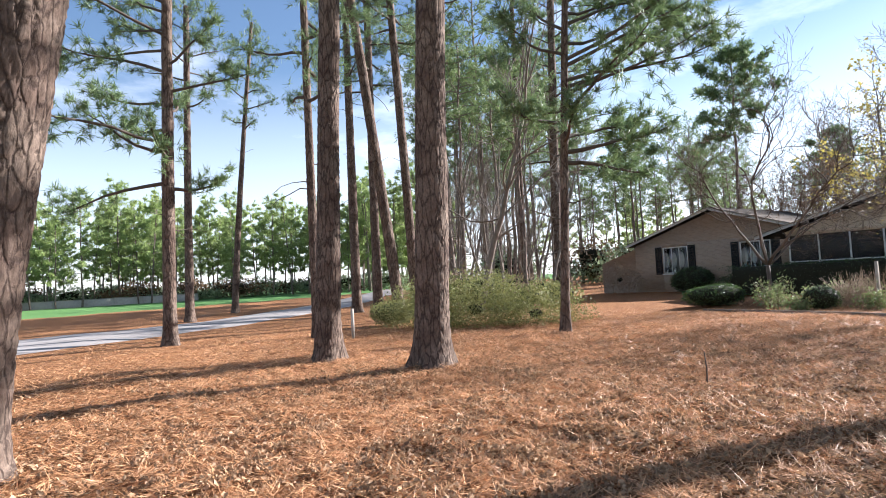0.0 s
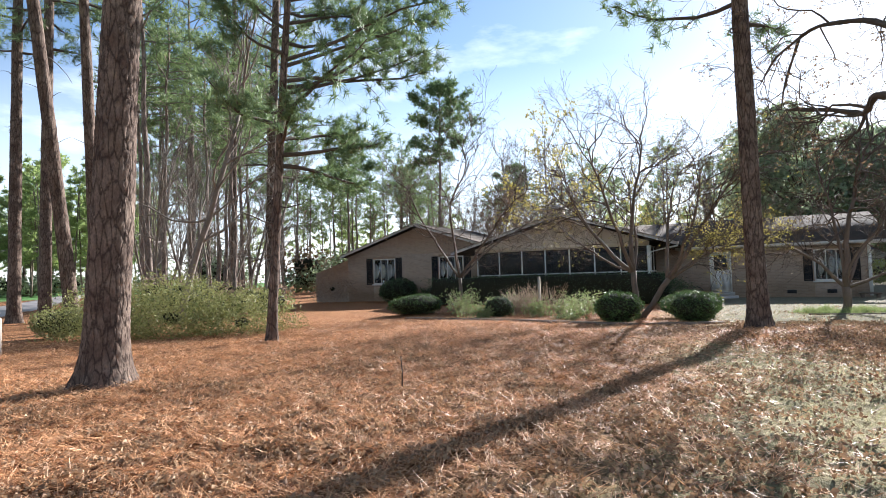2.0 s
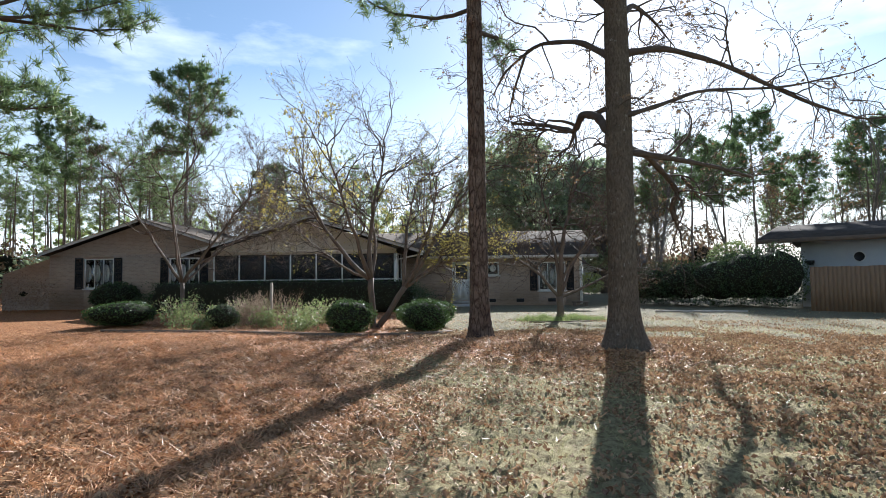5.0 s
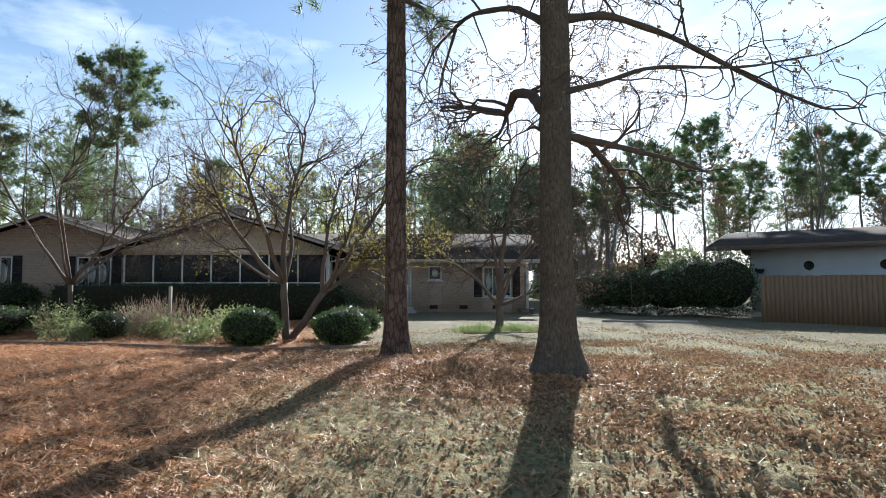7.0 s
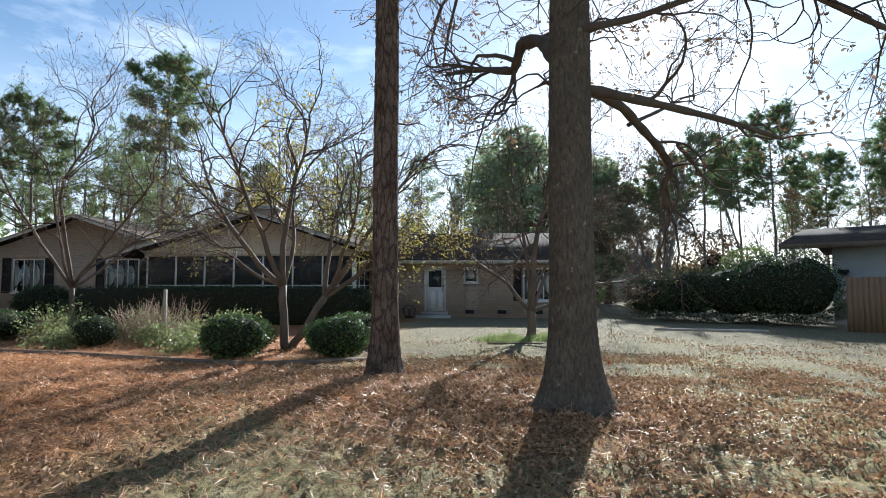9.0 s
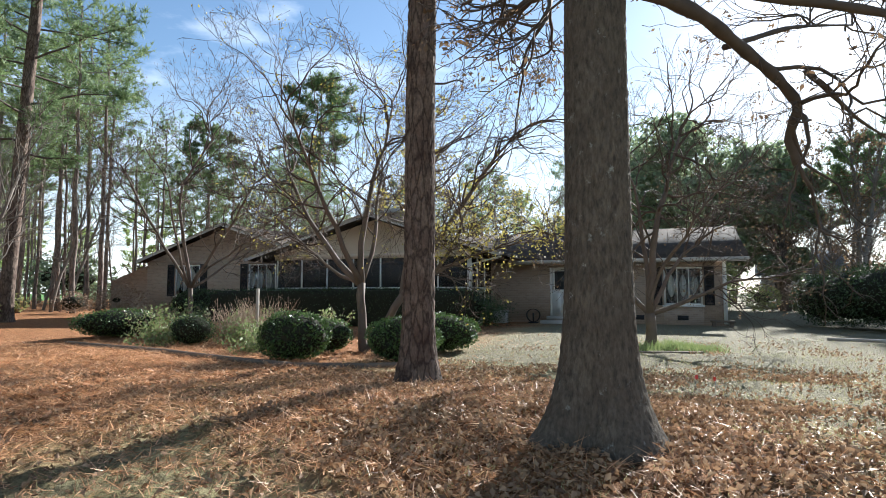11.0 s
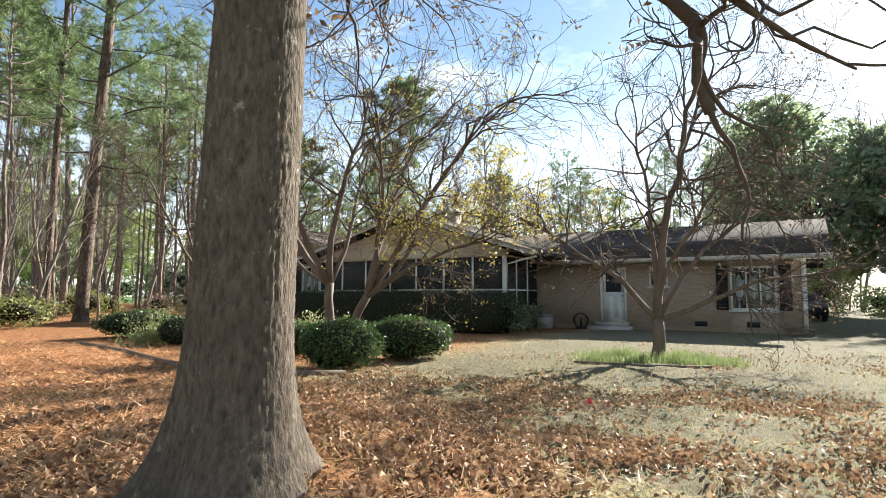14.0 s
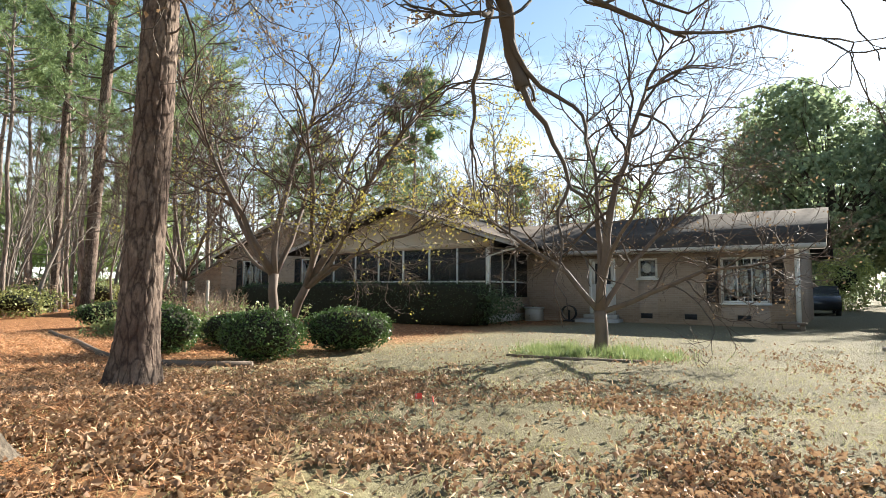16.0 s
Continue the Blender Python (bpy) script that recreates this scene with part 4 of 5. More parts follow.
big_pine(5.1, 35.0, 22, 0.18, 0.1, 0.08, 23, "slim pine in the wood beyond the flower bed", bend=(0.3, 0.3), start=11, limbs=24, sides=36)
big_pine(-14.0, 32.0, 18, 0.24, 0.14, 0.1, 24, "pine across the lane with a sparse crown", bend=(0.2, 0.3), start=12, limbs=16, sides=36)
big_pine(-14.6, 41.0, 21, 0.24, 0.1, 0.08, 25, "lone thin pine at the edge of the fairway", bend=(1.2, 0.3), tilt=(0.03, 0), start=13, reach=2.6, limbs=16, sides=36, dead=8)


# the oak
def oak():
    x, y = 12.0, 4.51
    at = thing("oak_tree", "large grey-barked oak with crooked limbs and few hanging leaves", "oak tree", at=pose(x, y, float(gz(x, y)) - 0.02))
    part("trunk", barked_trunk(15, 0.265, 0.13, 0.22, (0.3, 0.2), 31, (0.035, 0.1), 0.012, 150, 6.5, 0.022, tilt=(0.012, 0.0)), M_OAK_BARK, at, "furrowed grey oak bark", True)
    r = np.random.default_rng(32)
    wood, tips = Soup(), []

    def limb(way, profile, r0, twig=5, tip=0.012):
        d = unit((*way, 0))
        side = np.array([-d[1], d[0], 0])
        p = np.array([d * a + np.array([0.07, 0.02, b - 0.2]) + side * r.normal(0, 0.06) for a, b in profile])
        t = np.linspace(0, len(p) - 1, len(p) * 4)
        q = np.stack([np.interp(t, np.arange(len(p)), p[:, c]) for c in range(3)], -1)
        q[1:-1] = (q[:-2] + 2 * q[1:-1] + q[2:]) / 4
        rad = np.linspace(r0, tip, len(q)) * (1 + 0.12 * np.sin(np.arange(len(q)) * 1.9))
        part("limb", Soup().tube(q, rad, 10), M_LIMB, at, "crooked oak limb", True)
        for _ in range(int(twig * 1.7)):
            i = r.integers(len(q) // 3, len(q))
            way2 = unit(unit(q[i] - q[i - 1]) * 0.7 + r.normal(0, 0.7, 3) + np.array([0, 0, 0.15]))
            branch_out(wood, q[i], way2, r.uniform(0.7, 1.3), max(0.014, rad[i] * 0.5), 3, r, tips, 0.28, 0.0, (1, 3), 0.8, 0.66, 0.005)

    limb((3.61, 0.2), [(0.1, 3.85), (0.8, 3.95), (1.6, 3.95), (2.4, 3.85), (3.0, 3.65), (3.4, 3.38), (3.56, 3.08), (3.63, 2.76)], 0.075, 3, 0.05)
    limb((3.61, -0.1), [(3.2, 3.68), (3.7, 3.45), (4.2, 3.3), (4.8, 3.15)], 0.034, 2, 0.012)
    limb((3.93, 0.4), [(2.4, 3.9), (3.6, 4.4), (5.0, 4.9), (6.4, 5.3)], 0.034, 6)
    limb((0.49, 0.87), [(0.05, 4.0), (0.42, 4.35), (0.72, 4.62), (1.1, 4.76), (1.4, 4.55), (1.55, 4.5), (2.5, 4.88), (3.3, 5.1), (4.2, 5.36)], 0.1, 8, 0.03)
    limb((0.6, 0.8), [(0.3, 3.85), (0.6, 4.05), (0.95, 4.1)], 0.04, 3, 0.015)
    limb((0.5, 0.86), [(0.05, 5.5), (1.2, 6.3), (2.9, 6.9), (4.6, 6.8), (5.6, 6.4)], 0.07, 9)
    limb((0.5, 0.86), [(3.6, 6.9), (4.2, 6.0), (4.4, 5.4)], 0.035, 4)
    limb((0.75, -0.6), [(0.1, 5.6), (0.9, 5.75), (2.2, 5.6), (4.0, 4.9), (5.4, 4.6), (6.2, 4.7)], 0.07, 9)
    limb((0.7, -0.7), [(0.1, 4.4), (0.8, 4.65), (1.6, 4.95), (3.2, 5.0), (4.6, 5.3)], 0.05, 7)
    limb((2.88, -1.64), [(0.1, 3.78), (0.4, 3.74), (1.35, 3.7), (2.3, 3.62), (3.3, 3.47)], 0.075, 2, 0.025)
    limb((0.2, 0.98), [(0.05, 6.4), (1.0, 7.4), (2.4, 8.2), (4.2, 8.6)], 0.07, 8)
    limb((-0.8, 0.6), [(0.05, 6.8), (0.9, 7.8), (2.2, 8.8)], 0.06, 7)
    limb((1.0, 0.1), [(0.05, 6.2), (1.2, 7.0), (2.8, 7.3), (4.6, 7.2)], 0.07, 9)
    limb((-0.4, -0.9), [(0.05, 7.2), (1.2, 8.2), (2.6, 8.8)], 0.06, 6)
    limb((0.6, -0.8), [(0.05, 7.0), (1.4, 7.8), (3.2, 8.0), (4.6, 7.6)], 0.06, 8)
    part("twig", wood, M_LIMB, at, "", kind="stuff")
    tips = np.array(tips)
    keep = tips[(r.random(len(tips)) < 0.7) & (tips[:, 2] > 3.0)]
    keep = np.concatenate([keep, keep[r.random(len(keep)) < 0.5] + r.normal(0, 0.06, (1, 3))])
    part("leaf", Soup().leaves(keep - np.array([0, 0, 0.05]), 0.075, 0.04, 0.0, 0.3), M_BROWN_LEAF, at, "a few brown leaves hanging on", kind="stuff")


oak()


def bare_small_tree(name, label, x, y, stems, seed, depth=4, leaf=None, leaf_share=0.1, fork_z=None, leaf_side=None):
    """A many-stemmed small tree. stems: (ways of each stem: sideways x, y, length, radius)."""
    r = np.random.default_rng(seed)
    at = thing(name, label, "tree", at=pose(x, y, float(gz(x, y)) - 0.05))
    wood, fine, tips = Soup(), Soup(), []
    foot = np.array([0, 0, 0.0])
    if fork_z:
        line = np.array([(0, 0, -0.1), (0.02, 0, fork_z * 0.4), (0.0, 0.02, fork_z)])
        wood.tube(line, [stems[0][3] * 1.75, stems[0][3] * 1.35, stems[0][3] * 1.3], 12)
        foot = line[-1] - np.array([0, 0, 0.04])
    for dx, dy, length, radius in stems:
        line, d = wander(foot, (dx, dy, 1.0), length, 8, r, 0.17, 0.02)
        if not fork_z:
            line[0, 2] -= 0.12
        part("stem", Soup().tube(line, np.linspace(radius, radius * 0.45, 9), 9), M_SMOOTH_BARK, at, "smooth pale bark", True)
        for i in range(3, 9):
            for _ in range(2 if i > 4 else 1):
                way = unit(unit(line[i] - line[i - 1]) * 0.8 + r.normal(0, 0.62, 3) + np.array([0, 0, 0.1]))
                branch_out(fine, line[i], way, length * 0.3 * r.uniform(0.7, 1.2), radius * 0.36, depth - 1, r, tips, 0.26, 0.02, (1, 3), 0.75, 0.7, 0.005)
        branch_out(fine, line[-1], d, length * 0.3, radius * 0.42, depth - 1, r, tips, 0.26, 0.03, (2, 3), 0.75, 0.7, 0.005)
    if fork_z:
        part("trunk", wood, M_SMOOTH_BARK, at, "smooth pale bark", True)
    part("branch", fine, M_TWIG, at, "", kind="stuff")
    if leaf is not None:
        tips = np.array(tips)
        ok = r.random(len(tips)) < leaf_share
        if leaf_side is not None:
            ok = (r.random(len(tips)) < 0.75) & ((tips[:, :2] @ np.array(leaf_side)) > 1.3) & (tips[:, 2] < 3.3) & (tips[:, 2] > 2.0) | (r.random(len(tips)) < leaf_share)
        pts = np.repeat(tips[ok], 3, 0)
        part("leaf", Soup().leaves(pts + r.normal(0, 0.07, pts.shape), 0.055, 0.032, 0.2), leaf, at, "", kind="stuff")
    return at


def spreading_tree(label, x, y, trunks, seed, leaf, leaf_share, leaf_side=None, stout=1.0):
    """A low-forking bare tree. trunks: lean at foot and tip (degrees from upright), lean in depth, length, radius, and the limbs at its top, given alike."""
    r = np.random.default_rng(seed)
    at = thing("crape_myrtle", label, "tree", at=pose(x, y, float(gz(x, y)) - 0.05))
    fine, tips = Soup(), []
    side, depth = np.array([0.79, -0.61, 0]), np.array([0.61, 0.79, 0])

    def sweep(foot, a0, a1, deep, length, n):
        pts = [np.array(foot, float)]
        for a in np.radians(np.linspace(a0, a1, n)):
            d = unit(side * math.sin(a) + depth * deep + np.array([0, 0, math.cos(a)]) + r.normal(0, 0.09, 3))
            pts.append(pts[-1] + d * length / n)
        return np.array(pts), d

    for a0, a1, deep, length, radius, limbs in trunks:
        line, d = sweep((0, 0, -0.12), a0, a1, deep, length + 0.12, 5)
        part("trunk", Soup().tube(line, np.array([1.35, 1.08, 1, 0.95, 0.95, 0.9]) * radius, 12), M_SMOOTH_BARK, at, "smooth grey-brown bark", True)
        for b0, b1, bdeep, blen, brad in limbs:
            limb, d = sweep(line[-1] - (line[-1] - line[-2]) * 0.15, b0, b1, bdeep, blen, 9)
            part("limb", Soup().tube(limb, np.linspace(brad, brad * 0.3, 10) * stout, 9), M_SMOOTH_BARK, at, "smooth grey-brown bark", True)
            for i in range(3, 10):
                for _ in range(2 if i > 4 else 1):
                    way = unit(unit(limb[i] - limb[i - 1]) * 0.8 + r.normal(0, 0.6, 3) + np.array([0, 0, 0.12]))
                    branch_out(fine, limb[i], way, blen * 0.27 * r.uniform(0.7, 1.2), brad * 0.32 * stout, 4, r, tips, 0.24, 0.02, (1, 3), 0.7, 0.7, 0.004)
            branch_out(fine, limb[-1], d, blen * 0.25, brad * 0.3, 4, r, tips, 0.24, 0.03, (2, 3), 0.7, 0.7, 0.004)
    part("branch", fine, M_TWIG, at, "", kind="stuff")
    tips = np.array(tips)
    ok = r.random(len(tips)) < leaf_share
    if leaf_side is not None:
        ok = (r.random(len(tips)) < 0.3) & ((tips[:, :2] @ np.array(leaf_side)) > 1.3) & (tips[:, 2] < 3.3) & (tips[:, 2] > 1.9) | ok
    pts = np.repeat(tips[ok], 4, 0)
    part("leaf", Soup().leaves(pts + r.normal(0, 0.08, pts.shape), 0.06, 0.035, 0.2), leaf, at, "", kind="stuff")
    return at


spreading_tree("bare many-stemmed tree with some yellow leaves in the bed", 14.47, 13.5,
               [(-9, -3, 0.1, 1.6, 0.1, [(-50, -12, 0.1, 3.82, 0.06), (-26, -18, -0.3, 4.32, 0.052), (2, 12, 0.2, 4.48, 0.062), (12, -6, 0.5, 3.82, 0.045), (-62, -50, 0.3, 2.66, 0.036)]),
                (33, 28, -0.15, 1.6, 0.09, [(28, 44, 0.0, 4.15, 0.06), (4, 18, 0.35, 3.82, 0.05), (58, 24, -0.3, 2.49, 0.042), (52, 78, 0.15, 2.66, 0.044), (20, 4, -0.4, 3.65, 0.042)])],
               41, M_YELLOW_LEAF, 0.06, (0.75, -0.65), 1.35)
spreading_tree("bare spreading tree with crooked grey branches before the house", 20.07, 10.24,
               [(0, 2, 0.0, 0.85, 0.125, [(6, 18, 0.05, 4.4, 0.1), (-1, -12, 0.2, 4.0, 0.07), (-42, -58, 0.0, 3.0, 0.065), (62, 80, -0.1, 2.9, 0.058), (26, 60, 0.35, 3.4, 0.06), (12, 48, -0.3, 3.6, 0.05)])],
               42, M_BROWN_LEAF, 0.06)
bare_small_tree("crape_myrtle", "small bare tree with a low fork beside the bed", 12.12, 21.09,
                [(-0.5, 0.4, 4.2, 0.055), (0.45, -0.5, 4.2, 0.055), (0.05, 0.05, 5.2, 0.06), (0.9, 0.1, 3.4, 0.045), (-0.7, -0.3, 3.6, 0.045), (0.9, -0.9, 3.2, 0.04)], 43, 5, M_BROWN_LEAF, 0.12, 1.5)


# ---- woods, far trees ----
def far_pine(height, start, reach, limbs, seed, tuft, r0=0.17, needles=None, twigs=6):
    p = thing("pine_tree", "tall slender pine in the wood with green crown", "pine tree", "pines of the wood")
    r = np.random.default_rng(seed)
    bend = r.normal(0, 0.5, 2)
    z = np.linspace(0, height, 14)
    f = z / height
    line = np.column_stack([bend[0] * f ** 1.3 + 0.06 * np.sin(z), bend[1] * f ** 1.3 + 0.06 * np.cos(z * 1.3), z - 0.2])
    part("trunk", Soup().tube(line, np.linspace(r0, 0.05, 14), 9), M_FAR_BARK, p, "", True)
    wood, green = pine_crown(height, start, reach, limbs, seed, bend, (0, 0), tuft, twigs, None, 0.05, 6, False)
    part("limb", wood, M_FAR_LIMB, p, "", kind="stuff")
    part("crown", green, needles or M_FAR_NEEDLE, p, "", kind="stuff")
    return p


def far_bare(height, seed, r0=0.12, leaf=None):
    p = thing("bare_tree", "leafless grey hardwood in the wood", "tree", "bare trees of the wood")
    r = np.random.default_rng(seed)
    wood, tips = Soup(), []
    line, d = wander((0, 0, -0.2), (0.05, 0.02, 1), height * 0.6, 8, r, 0.06, 0.02)
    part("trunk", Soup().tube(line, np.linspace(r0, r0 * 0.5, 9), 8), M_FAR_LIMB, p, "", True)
    for i in range(3, 9):
        for _ in range(2):
            way = unit(r.normal(0, 0.5, 3) + np.array([0, 0, 0.75]))
            branch_out(wood, line[i], way, height * 0.17, r0 * 0.32, 3, r, tips, 0.18, 0.05, (1, 3), 0.6, 0.66, 0.008)
    branch_out(wood, line[-1], d, height * 0.2, r0 * 0.45, 3, r, tips, 0.15, 0.05, (2, 4), 0.6, 0.66, 0.008)
    part("branch", wood, M_FAR_LIMB, p, "", kind="stuff")
    if leaf is not None:
        t = np.array(tips)
        t = np.repeat(t[r.random(len(t)) < 0.5], 5, 0)
        part("leaf", Soup().leaves(t + r.normal(0, 0.15, t.shape), 0.2, 0.13), leaf, p, "", kind="stuff")
    return p


near_kinds = [far_pine(19, 12.3, 3.9, 26, 51, (7, 0.42, 0.055)), far_pine(22, 14.5, 4.3, 26, 52, (7, 0.42, 0.055), 0.2), far_pine(16, 10, 3.2, 24, 53, (7, 0.4, 0.055), 0.13)]
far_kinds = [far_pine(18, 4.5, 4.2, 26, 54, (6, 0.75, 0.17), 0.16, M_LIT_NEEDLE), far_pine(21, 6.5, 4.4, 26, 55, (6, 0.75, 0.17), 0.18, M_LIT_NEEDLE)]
bare_kinds = [far_bare(13, 61), far_bare(10, 62, 0.09), far_bare(16, 63, 0.16)]
leafy_kind = [tagged(far_bare(11, 64, 0.12, M_YELLOW_LEAF), "hardwood with thin yellow-brown leaves behind the house", "tree", "leafy trees of the wood")]
brown_kind = [tagged(far_bare(12, 65, 0.14, M_BROWN_LEAF), "hardwood holding thin brown leaves behind the house", "tree", "brown-leaved trees of the wood")]
round_kind = [tagged(far_pine(20, 12.6, 4.6, 40, 56, (10, 0.5, 0.085), 0.2, M_NEEDLE, 11), "tall pine with a rounded crown behind the house", "pine tree", "round-crowned pines")]
used = set()


def plant(kinds, x, y, r, smin=0.85, smax=1.2):
    k = kinds[r.integers(len(kinds))]
    m = pose(x, y, float(gz(x, y)), 0, 0, r.uniform(0, 360)) @ Matrix.Scale(r.uniform(smin, smax), 4)
    if k.name not in used:
        used.add(k.name)
        k.matrix_world = m
        return k
    c = copy_thing(k, Matrix())
    c.matrix_basis = m
    return c


def in_house(x, y, pad=3.0):
    u, v = 0.588 * x - 0.809 * y, 0.809 * x + 0.588 * y
    return -27 - pad < u < 8 + pad and 24 < v < 44 + pad


def scatter(kinds, count, lo, hi, near, far, seed, smin=0.85, smax=1.2, test=None, gap=2.0):
    """Trees between two bearings (degrees from +y to +x) and two distances."""
    r = np.random.default_rng(seed)
    placed = []
    for _ in range(count * 8):
        if len(placed) >= count:
            break
        a, d = radians(r.uniform(lo, hi)), math.sqrt(r.uniform(near ** 2, far ** 2))
        x, y = d * math.sin(a), d * math.cos(a) - 0.8
        if in_house(x, y) or (test and not test(x, y)) or any((x - p) ** 2 + (y - q) ** 2 < gap * gap for p, q in placed):
            continue
        placed.append((x, y))
        plant(kinds, x, y, r, smin, smax)


r0 = np.random.default_rng(70)
for x, y, size in ((30.5, 58.0, 1.14), (46.0, 66.0, 0.8), (20.5, 60.0, 0.85)):
    plant(round_kind, x, y, r0, size, size)
for x, y, size in ((32.1, 40.0, 1.4), (33.6, 41.6, 1.2)):
    plant(leafy_kind, x, y, r0, size, size)
for x, y, size in ((29.0, 47.5, 1.05), (31.5, 49.0, 1.15), (34.5, 46.0, 1.1), (37.0, 44.5, 1.0), (26.5, 49.5, 0.9)):
    plant(bare_kinds, x, y, r0, size, size)
plant(brown_kind, 50.5, 18.0, r0, 1.0, 1.0)
scatter(near_kinds, 24, -1.5, 12, 30, 68, 71, gap=2.8)
scatter(near_kinds, 12, -3, 12, 66, 100, 72, 0.9, 1.2)
scatter(near_kinds, 34, 11, 27, 72, 105, 85, 0.75, 0.95)
scatter(bare_kinds, 22, 0, 13, 25, 60, 73, 0.6, 1.0)
scatter(near_kinds, 44, 24, 60, 72, 112, 74, 0.62, 0.9)
scatter(bare_kinds, 26, 24, 62, 56, 80, 75, 0.65, 1.0)
scatter(leafy_kind, 5, 44, 62, 54, 66, 76, 0.7, 0.95)
scatter(brown_kind, 16, 64, 100, 52, 74, 82, 0.8, 1.1)
scatter(brown_kind, 5, 28, 44, 54, 66, 83, 0.7, 0.95)
scatter(round_kind, 15, 67, 102, 54, 84, 86, 0.55, 0.8, gap=4.5)
scatter(near_kinds, 18, 60, 108, 70, 100, 77, 0.55, 0.8)
scatter(bare_kinds, 30, 64, 104, 48, 80, 78, 0.8, 1.15)
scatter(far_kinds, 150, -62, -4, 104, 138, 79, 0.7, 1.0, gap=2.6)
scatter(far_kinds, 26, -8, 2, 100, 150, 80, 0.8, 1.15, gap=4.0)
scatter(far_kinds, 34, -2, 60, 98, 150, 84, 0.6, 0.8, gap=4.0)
scatter(near_kinds, 18, 110, 330, 30, 70, 81, 0.8, 1.1)


def leafy_mass(name, label, category, x, y, rx, ry, z0, z1, count, leaf, size, seed, kind="", lumps=9, boxy=1.0, core=0.86, mat=None, turn=0.0, group="", shag=0.05):
    """A shrub: a closed dark core, coloured as inner shade, under a lumpy coat of leaves. boxy above 1 squares it off.
    """
    r = np.random.default_rng(seed)
    at = thing(name, label, category, group, kind, at=pose(x, y, float(gz(x, y)), 0, 0, turn))
    d = unit(r.normal(size=(count, 3)))
    k = np.array([1 / np.abs(v).max() for v in d])[:, None]
    d = d * (1 + (k - 1) * (1 - 1 / boxy))
    c = unit(r.normal(size=(lumps, 3)))
    bump = np.zeros(count)
    for q in c:
        bump = np.maximum(bump, np.clip(1 - np.linalg.norm(unit(d) - q, axis=1) / 0.75, 0, 1))
    rad = (0.87 + 0.19 * bump + r.normal(0, shag, count))[:, None]
    if core < 0.6:
        inner = r.random(count) < 0.55
        rad[inner] *= r.uniform(0.45, 0.95, (inner.sum(), 1))
    mid, half = (z0 + z1) / 2, (z1 - z0) / 2
    p = d * rad * np.array([rx, ry, half]) + np.array([0, 0, mid])
    p = p[p[:, 2] > 0.03]
    part("foliage", Soup().leaves(p, size, size * 0.55, 0.5), leaf, at, "", kind="stuff")
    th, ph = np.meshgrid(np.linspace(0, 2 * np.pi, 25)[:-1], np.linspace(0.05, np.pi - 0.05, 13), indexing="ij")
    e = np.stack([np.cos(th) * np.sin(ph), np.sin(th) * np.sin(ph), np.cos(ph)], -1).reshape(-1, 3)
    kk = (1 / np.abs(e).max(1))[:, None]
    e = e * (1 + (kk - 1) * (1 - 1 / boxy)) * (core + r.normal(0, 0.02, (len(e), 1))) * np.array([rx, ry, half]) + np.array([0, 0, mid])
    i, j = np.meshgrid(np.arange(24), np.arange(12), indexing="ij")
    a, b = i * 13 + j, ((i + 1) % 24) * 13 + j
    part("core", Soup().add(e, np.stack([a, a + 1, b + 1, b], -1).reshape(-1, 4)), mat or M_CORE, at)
    return at


# big evergreen behind the right wing
def evergreen(x, y, height, radius, seed, label, clumps=110):
    at = thing("evergreen_tree", label, "tree", at=pose(x, y, float(gz(x, y))))
    r = np.random.default_rng(seed)
    wood, tips = Soup(), []
    wood.tube([(0, 0, -0.2), (0.1, 0, height * 0.35), (0.2, 0.1, height * 0.8)], [0.4, 0.3, 0.1], 10)
    pts = []
    for i in range(clumps):
        d = unit(r.normal(size=3))
        c = np.array([d[0] * radius * 0.78, d[1] * radius * 0.78, height * 0.58 + d[2] * height * 0.33]) * r.uniform(0.75, 1.05)
        wood.tube([(0.1, 0, height * 0.35), c * 0.5 + np.array([0, 0, height * 0.15]), c], [0.09, 0.05, 0.02], 5, False)
        n = 340
        e = unit(r.normal(size=(n, 3))) * r.uniform(0.5, 1.0, (n, 1)) ** 0.5
        pts.append(c + e * radius * r.uniform(0.2, 0.34) * np.array([1, 1, 0.75]))
    part("trunk", wood, M_LIMB, at)
    part("crown", Soup().leaves(np.concatenate(pts), 0.42, 0.26, 0.3), M_EVERGREEN, at, "", kind="stuff")


evergreen(52.4, 29.9, 16.2, 7.3, 91, "large dark evergreen tree behind the house")
evergreen(52.3, 23.2, 12.5, 3.0, 93, "smaller dark evergreen beyond the house", 28)

r = np.random.default_rng(92)
for i in range(104):
    a, d = radians(-62 + 1.3 * i if i < 46 else r.uniform(-2, 104)), r.uniform(112, 128) if i < 46 else r.uniform(66, 100)
    x, y = d * math.sin(a), d * math.cos(a)
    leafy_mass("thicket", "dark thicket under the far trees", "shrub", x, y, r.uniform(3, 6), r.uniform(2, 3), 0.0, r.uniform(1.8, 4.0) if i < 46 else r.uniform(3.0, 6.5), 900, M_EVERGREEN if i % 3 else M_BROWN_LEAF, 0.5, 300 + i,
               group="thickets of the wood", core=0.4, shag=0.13)


